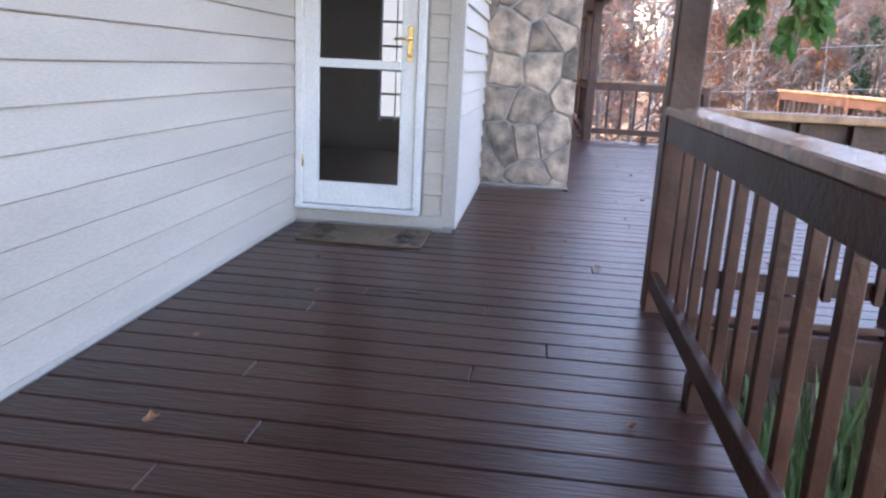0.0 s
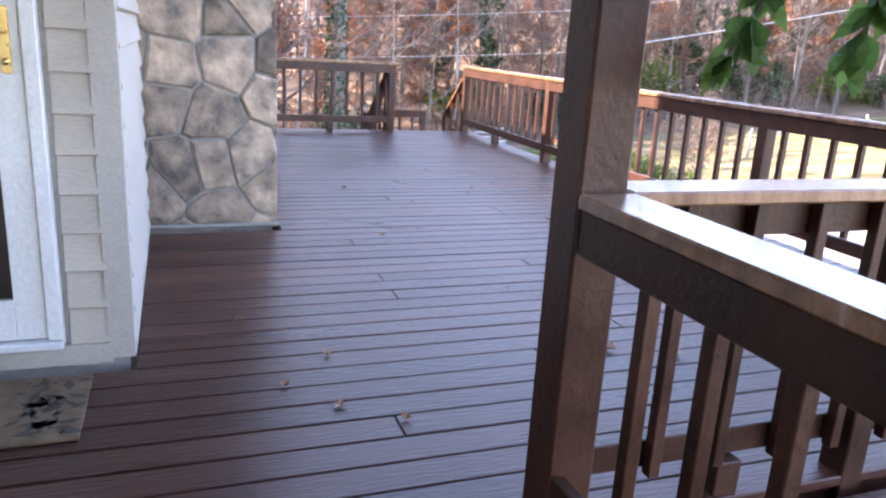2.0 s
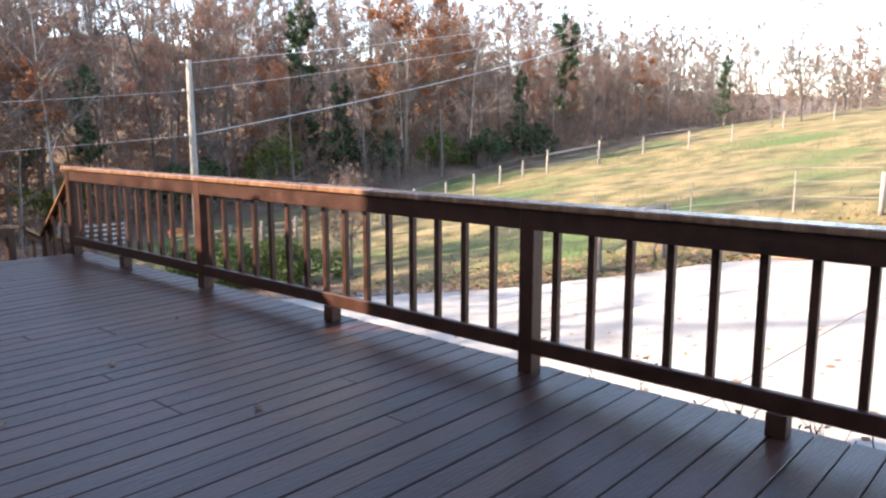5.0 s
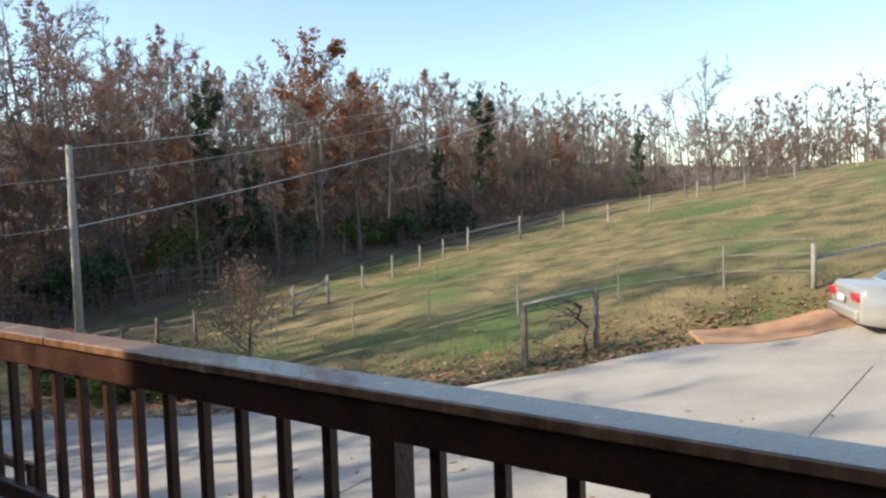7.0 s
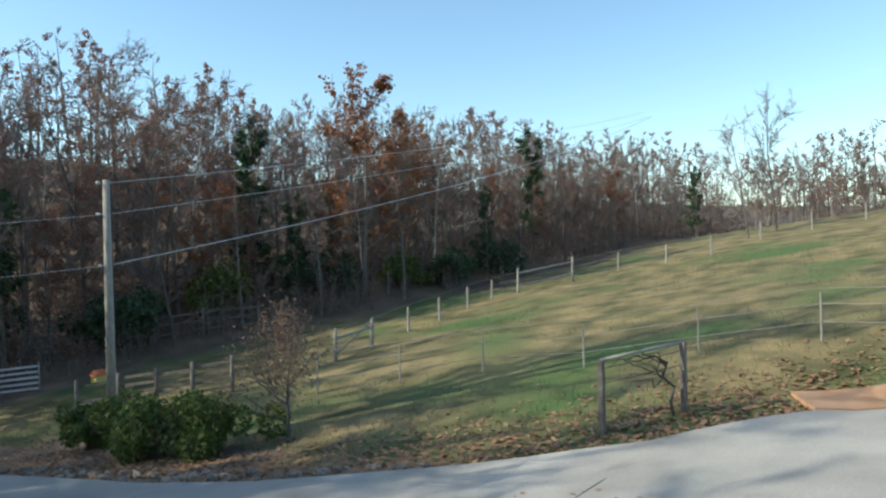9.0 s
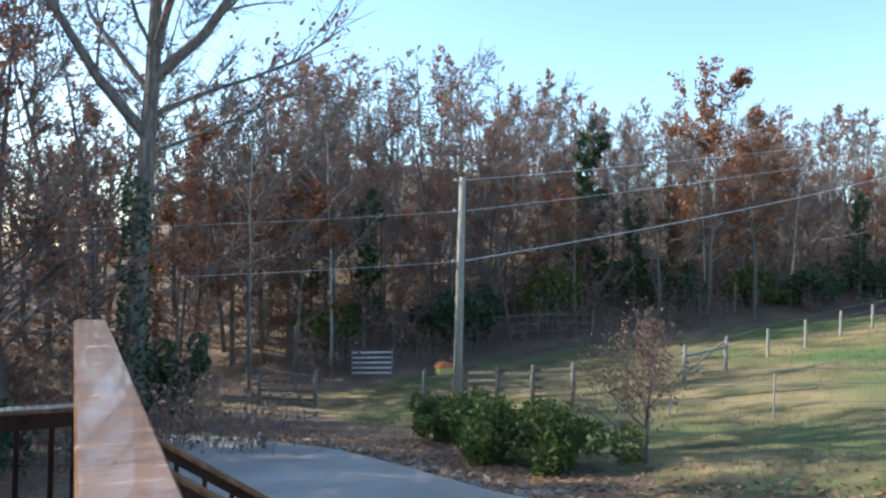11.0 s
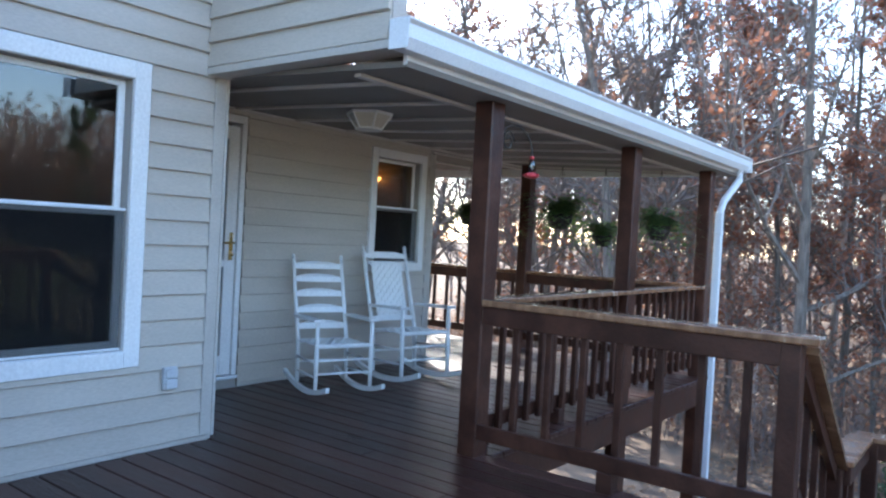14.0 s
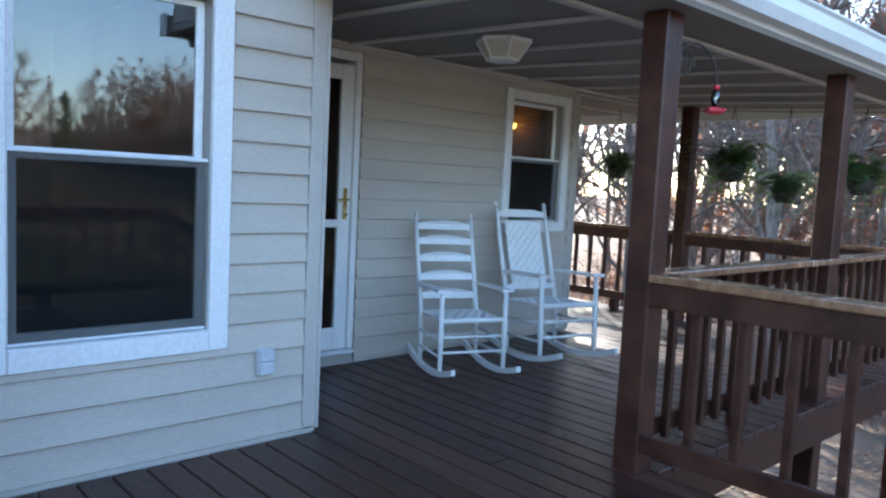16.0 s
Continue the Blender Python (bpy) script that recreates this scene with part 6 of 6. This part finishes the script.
# ---- shrubs, sapling, rocks ----
def shrub(x, y, r, h, m, seed, label, n=2600, leaf=0.06, name="shrub"):
    rs5 = random.Random(seed)
    t = thing(name, label, "shrub", at=(x, y, gz_at(x, y)))
    st, lv = ([], []), ([], [])
    for k in range(26):
        an = rs5.uniform(0, 6.28)
        rr = r * rs5.uniform(0.2, 0.85)
        frustum(*st, Vector((rs5.gauss(0, 0.08), rs5.gauss(0, 0.08), -0.05)), Vector((math.cos(an) * rr, math.sin(an) * rr, h * rs5.uniform(0.4, 0.9))), 0.02, 0.006, 4)
    lumps = [(rs5.gauss(0, r * 0.5), rs5.gauss(0, r * 0.5), h * rs5.uniform(0.25, 0.8), r * rs5.uniform(0.3, 0.55)) for _ in range(14)]
    for k in range(n):
        cx, cy, cz, cr = rs5.choice(lumps)
        d = Vector((rs5.gauss(0, 1), rs5.gauss(0, 1), rs5.gauss(0, 1))).normalized() * cr * rs5.uniform(0.7, 1.08)
        c = Vector((cx, cy, max(0.06, cz + d.z))) + Vector((d.x, d.y, 0))
        a2 = Vector((rs5.gauss(0, 1), rs5.gauss(0, 1), rs5.gauss(0, 1))).normalized() * leaf * rs5.uniform(0.6, 1.3)
        b2 = a2.cross(Vector((rs5.gauss(0, 1), rs5.gauss(0, 1), rs5.gauss(0, 1)))).normalized() * leaf * 0.5
        i = len(lv[0])
        lv[0].extend([tuple(c - a2), tuple(c + b2), tuple(c + a2), tuple(c - b2)])
        lv[1].append((i, i + 1, i + 2, i + 3))
    raw("stem_mass", *st, M_TWIG, t)
    tagged(raw("foliage", *lv, m, t), kind="stuff")


shrub(12.9, 21.6, 0.95, 1.45, L_SHRUB, 1, "round green shrub in the leafy bed", 4200, 0.07)
shrub(13.5, 20.4, 0.95, 1.45, L_SHRUB, 2, "round green shrub in the leafy bed", 4200, 0.07)
shrub(13.4, 25.4, 0.8, 1.2, L_SHRUB, 3, "green shrub beside the utility pole", 3200, 0.07)
shrub(15.0, 26.6, 0.5, 0.8, L_SHRUB, 4, "small green shrub at the pole foot", 1200, 0.06)
for k in range(9):
    x = 17 + 3.6 * k
    shrub(x + rl.uniform(-1, 1), 41.5 - 0.28 * max(0, x - 22) + rl.uniform(0, 2.0), rl.uniform(1.2, 2.0), rl.uniform(2.0, 3.2), L_PINE if k % 3 else L_SHRUB, 20 + k, "dark green bush at the edge of the woods", 2200, 0.14)
shrub(7.6, 33.5, 1.0, 3.2, L_PINE, 40, "dark evergreen bush at the wood's edge", 2600, 0.1)
shrub(3.3, 24.5, 0.7, 1.8, L_PINE, 41, "small evergreen sapling below the porch", 1500, 0.08)
for k, (x, y) in enumerate(((5.9, 5.0), (5.8, 6.2), (5.9, 4.0), (6.0, 7.4), (5.7, 2.6))):
    rs6 = random.Random(60 + k)
    st, lv = ([], []), ([], [])
    for q in range(26):
        p = Vector((rs6.gauss(0, 0.12), rs6.gauss(0, 0.25), -0.05))
        d = Vector((rs6.gauss(0, 0.35), rs6.gauss(0, 0.45), 1)).normalized()
        q1 = p + d * rs6.uniform(0.5, 0.95)
        frustum(*st, p, q1, 0.009, 0.004, 4)
        for w in range(4):
            s0 = p.lerp(q1, rs6.uniform(0.4, 1))
            e = s0 + (d + Vector((rs6.gauss(0, 0.6), rs6.gauss(0, 0.6), 0.2))).normalized() * rs6.uniform(0.1, 0.3)
            frustum(*st, s0, e, 0.004, 0.002, 3)
            i = len(lv[0])
            a2, b2 = Vector((rs6.gauss(0, 0.02), rs6.gauss(0, 0.02), 0.02)), Vector((rs6.gauss(0, 0.02), rs6.gauss(0, 0.02), -0.01))
            lv[0].extend([tuple(e), tuple(e + a2), tuple(e + a2 + b2), tuple(e + b2)])
            lv[1].append((i, i + 1, i + 2, i + 3))
    t = thing("bare_shrub", "twiggy bare shrub beside the deck", "shrub", "bare shrubs by the deck", at=(x, y, gz_at(x, y)))
    raw("stem_mass", *st, M_DARK, t)
    tagged(raw("foliage", *lv, L_BROWN, t), kind="stuff")

sap = tree_kind(33, M_BARK, L_BROWN, h=2.9, r=0.05, limbs=18, twigs=6, twiglets=5, leaves=5, leaf=0.042, low=0.14, spread=0.52, fine=0.005)
plant(sap, 15.0, 19.4, 1.0, 20, "ornamental_tree", "small ornamental tree with sparse brown leaves on the lawn")
big = tree_kind(44, M_BARK, L_RUST, h=19, r=0.33, limbs=12, twigs=9, twiglets=7, leaves=3, leaf=0.085, low=0.5, spread=0.42, lean=0.01, stout=1.2, fine=0.013,
                main=((0.44, 153, 0.95, 8.0, 0.17), (0.52, -22, 1.0, 7.0, 0.17), (0.55, -60, 1.5, 7.0, 0.12), (0.47, -25, 0.5, 5.5, 0.07), (0.42, 10, 0.35, 5.0, 0.06)))
bt = plant(big, 6.15, 28.6, 1.0, 0, "oak_tree", "big oak with ivy on its trunk and few leaves")
rs7 = random.Random(3)
vs, fs = [], []
for k in range(1500):
    z = 7.2 * rs7.random() ** 1.3
    an = rs7.uniform(0, 6.28)
    rr = 0.36 * (1 - z / 26) + rs7.uniform(0.0, 0.10)
    c = Vector((math.cos(an) * rr, math.sin(an) * rr, z - 0.1))
    a2 = Vector((rs7.gauss(0, 1), rs7.gauss(0, 1), rs7.gauss(0, 1))).normalized() * 0.08
    b2 = a2.cross(Vector((rs7.gauss(0, 1), rs7.gauss(0, 1), rs7.gauss(0, 1)))).normalized() * 0.06
    i = len(vs)
    vs.extend([tuple(c - a2), tuple(c + b2), tuple(c + a2), tuple(c - b2)])
    fs.append((i, i + 1, i + 2, i + 3))
tagged(raw("ivy", vs, fs, L_PINE, bt, "dark green ivy round the trunk"), kind="stuff")

rock_mesh = []
for k in range(6):
    bm = bmesh.new()
    bmesh.ops.create_icosphere(bm, subdivisions=1, radius=0.5)
    rs8 = random.Random(k)
    for v in bm.verts:
        v.co = Vector((v.co.x * 1.2, v.co.y * 0.9, v.co.z * 0.7)) * rs8.uniform(0.75, 1.15)
    rock_mesh.append(mesh_of("border_rock", bm, M_STONE))
for k in range(90):
    f = k / 90
    i = 6.0 + f * 5.4
    j = int(i)
    a2, b2 = drive_edge[j], drive_edge[j + 1]
    x, y = a2[0] + (b2[0] - a2[0]) * (i - j) + rl.uniform(0.1, 0.7), a2[1] + (b2[1] - a2[1]) * (i - j) + rl.uniform(-0.2, 0.4)
    ob = new("border_rock", rock_mesh[k % 6])
    s = rl.uniform(0.12, 0.34)
    ob.matrix_world = pose(x, y, gz_at(x, y) + s * 0.15, rl.uniform(-20, 20), rl.uniform(-20, 20), rl.uniform(0, 360)) @ Matrix.Scale(s, 4)
    tagged(ob, "rough pale rock edging the leafy bed", "rock", "border rocks")

# fallen leaves and grass tufts, each one mass
def litter(name, label, spots, m, size, flat=True):
    rs9 = random.Random(len(spots))
    vs, fs = [], []
    for x, y, lift in spots:
        c = Vector((x, y, gz_at(x, y) + lift))
        an, s = rs9.uniform(0, 6.28), size * rs9.uniform(0.6, 1.4)
        i = len(vs)
        if flat:
            d, e = Vector((math.cos(an), math.sin(an), rs9.uniform(-0.3, 0.5))) * s, Vector((-math.sin(an), math.cos(an), rs9.uniform(-0.3, 0.5))) * s * 0.6
            vs.extend([tuple(c - d), tuple(c + e), tuple(c + d), tuple(c - e)])
            fs.append((i, i + 1, i + 2, i + 3))
        else:
            top = c + Vector((rs9.gauss(0, 0.3), rs9.gauss(0, 0.3), 1)).normalized() * s
            w = Vector((math.cos(an), math.sin(an), 0)) * s * 0.06
            vs.extend([tuple(c - w), tuple(c + w), tuple(top)])
            fs.append((i, i + 1, i + 2))
    tagged(raw(name, vs, fs, m), label, "ground cover", kind="stuff")


sp = []
for _ in range(9000):
    i = rl.uniform(2.5, 11.6)
    j = int(i)
    a2, b2 = drive_edge[j], drive_edge[j + 1]
    off = abs(rl.gauss(0, 1.4)) + 0.15
    sp.append((a2[0] + (b2[0] - a2[0]) * (i - j) + off * 0.85, a2[1] + (b2[1] - a2[1]) * (i - j) + off * 0.5, 0.03))
for _ in range(7000):
    sp.append((rl.uniform(-1, 8), rl.uniform(12.6, 30), 0.03))
litter("fallen_leaves", "dry brown leaves drifted along the driveway and under the trees", sp, L_LITTER, 0.06)
litter("driveway_leaves", "scattered dark leaves on the concrete", [(rl.uniform(7.2, 13), rl.uniform(0, 12), 0.09) for _ in range(260)], L_LITTER, 0.045)
sp = [(rl.uniform(13, 45), rl.uniform(6, 36), 0.0) for _ in range(38000)]
sp = [s for s in sp if not in_woods(s[0], s[1]) and s[0] > 0.5 + np.interp(s[1], [q[1] for q in drive_edge], [q[0] for q in drive_edge])]
litter("lawn_grass", "short mixed green and straw-coloured lawn grass", sp, L_GRASS, 0.10, False)
sp = [(1.95 + abs(rl.gauss(0, 0.8)), rl.uniform(-3.5, RAIL2_Y - 0.3), 0.0) for _ in range(15000)]
litter("border_grass", "long green grass beside the porch", sp, L_GRASS, 0.75, False)

# leafy branch hanging over the porch rail
branch = thing("leafy_branch", "green leafy branches hanging beside the porch", "branch")
rb = random.Random(12)
bm = bmesh.new()
vs, fs = [], []
for k in range(9):
    p0 = Vector((2.17 + rb.uniform(-0.28, 0.4), 2.95 + rb.uniform(-0.2, 0.25), 1.62 + rb.uniform(-0.06, 0.16)))
    p = [p0]
    d = Vector((rb.uniform(-0.5, 0.15), rb.uniform(-0.3, 0.3), -0.65))
    for j in range(6):
        d = (d + Vector((rb.gauss(0, 0.15), rb.gauss(0, 0.15), -0.1))).normalized()
        p.append(p[-1] + d * rb.uniform(0.04, 0.08))
    add_tube(bm, [Vector((3.0, 2.8, 2.5))] + p, [0.012] + [0.006 - 0.0006 * j for j in range(7)], 5)
    for q in p[1:]:
        for w in range(5):
            ax = Vector((rb.gauss(0, 0.5), rb.gauss(0, 0.5), -0.9)).normalized()
            n = ax.cross(Vector((rb.gauss(0, 1), rb.gauss(0, 1), 0.2))).normalized()
            L, W = rb.uniform(0.07, 0.115), rb.uniform(0.020, 0.032)
            up = n.cross(ax) * 0.012
            i = len(vs)
            vs.extend([tuple(q), tuple(q + ax * L * 0.35 + n * W + up), tuple(q + ax * L * 0.7 + n * W * 0.7 + up), tuple(q + ax * L), tuple(q + ax * L * 0.7 - n * W * 0.7 + up), tuple(q + ax * L * 0.35 - n * W + up), tuple(q + ax * L * 0.5)])
            fs.extend([(i, i + 1, i + 2, i + 6), (i + 2, i + 3, i + 4, i + 6), (i, i + 6, i + 4, i + 5)])
part("stem", bm, M_TWIG, branch)
tagged(raw("leaves", vs, fs, L_GREEN, branch, "pointed green leaves"), kind="stuff")
add = bmesh.new()
add_tube(add, [Vector((3.0, 2.8, 2.5)), Vector((4.4, 2.4, 3.2)), Vector((6.0, 1.6, 2.6)), Vector((6.1, 1.5, -1.1))], [0.02, 0.04, 0.06, 0.08], 7)
part("limb", add, M_BARK, branch)
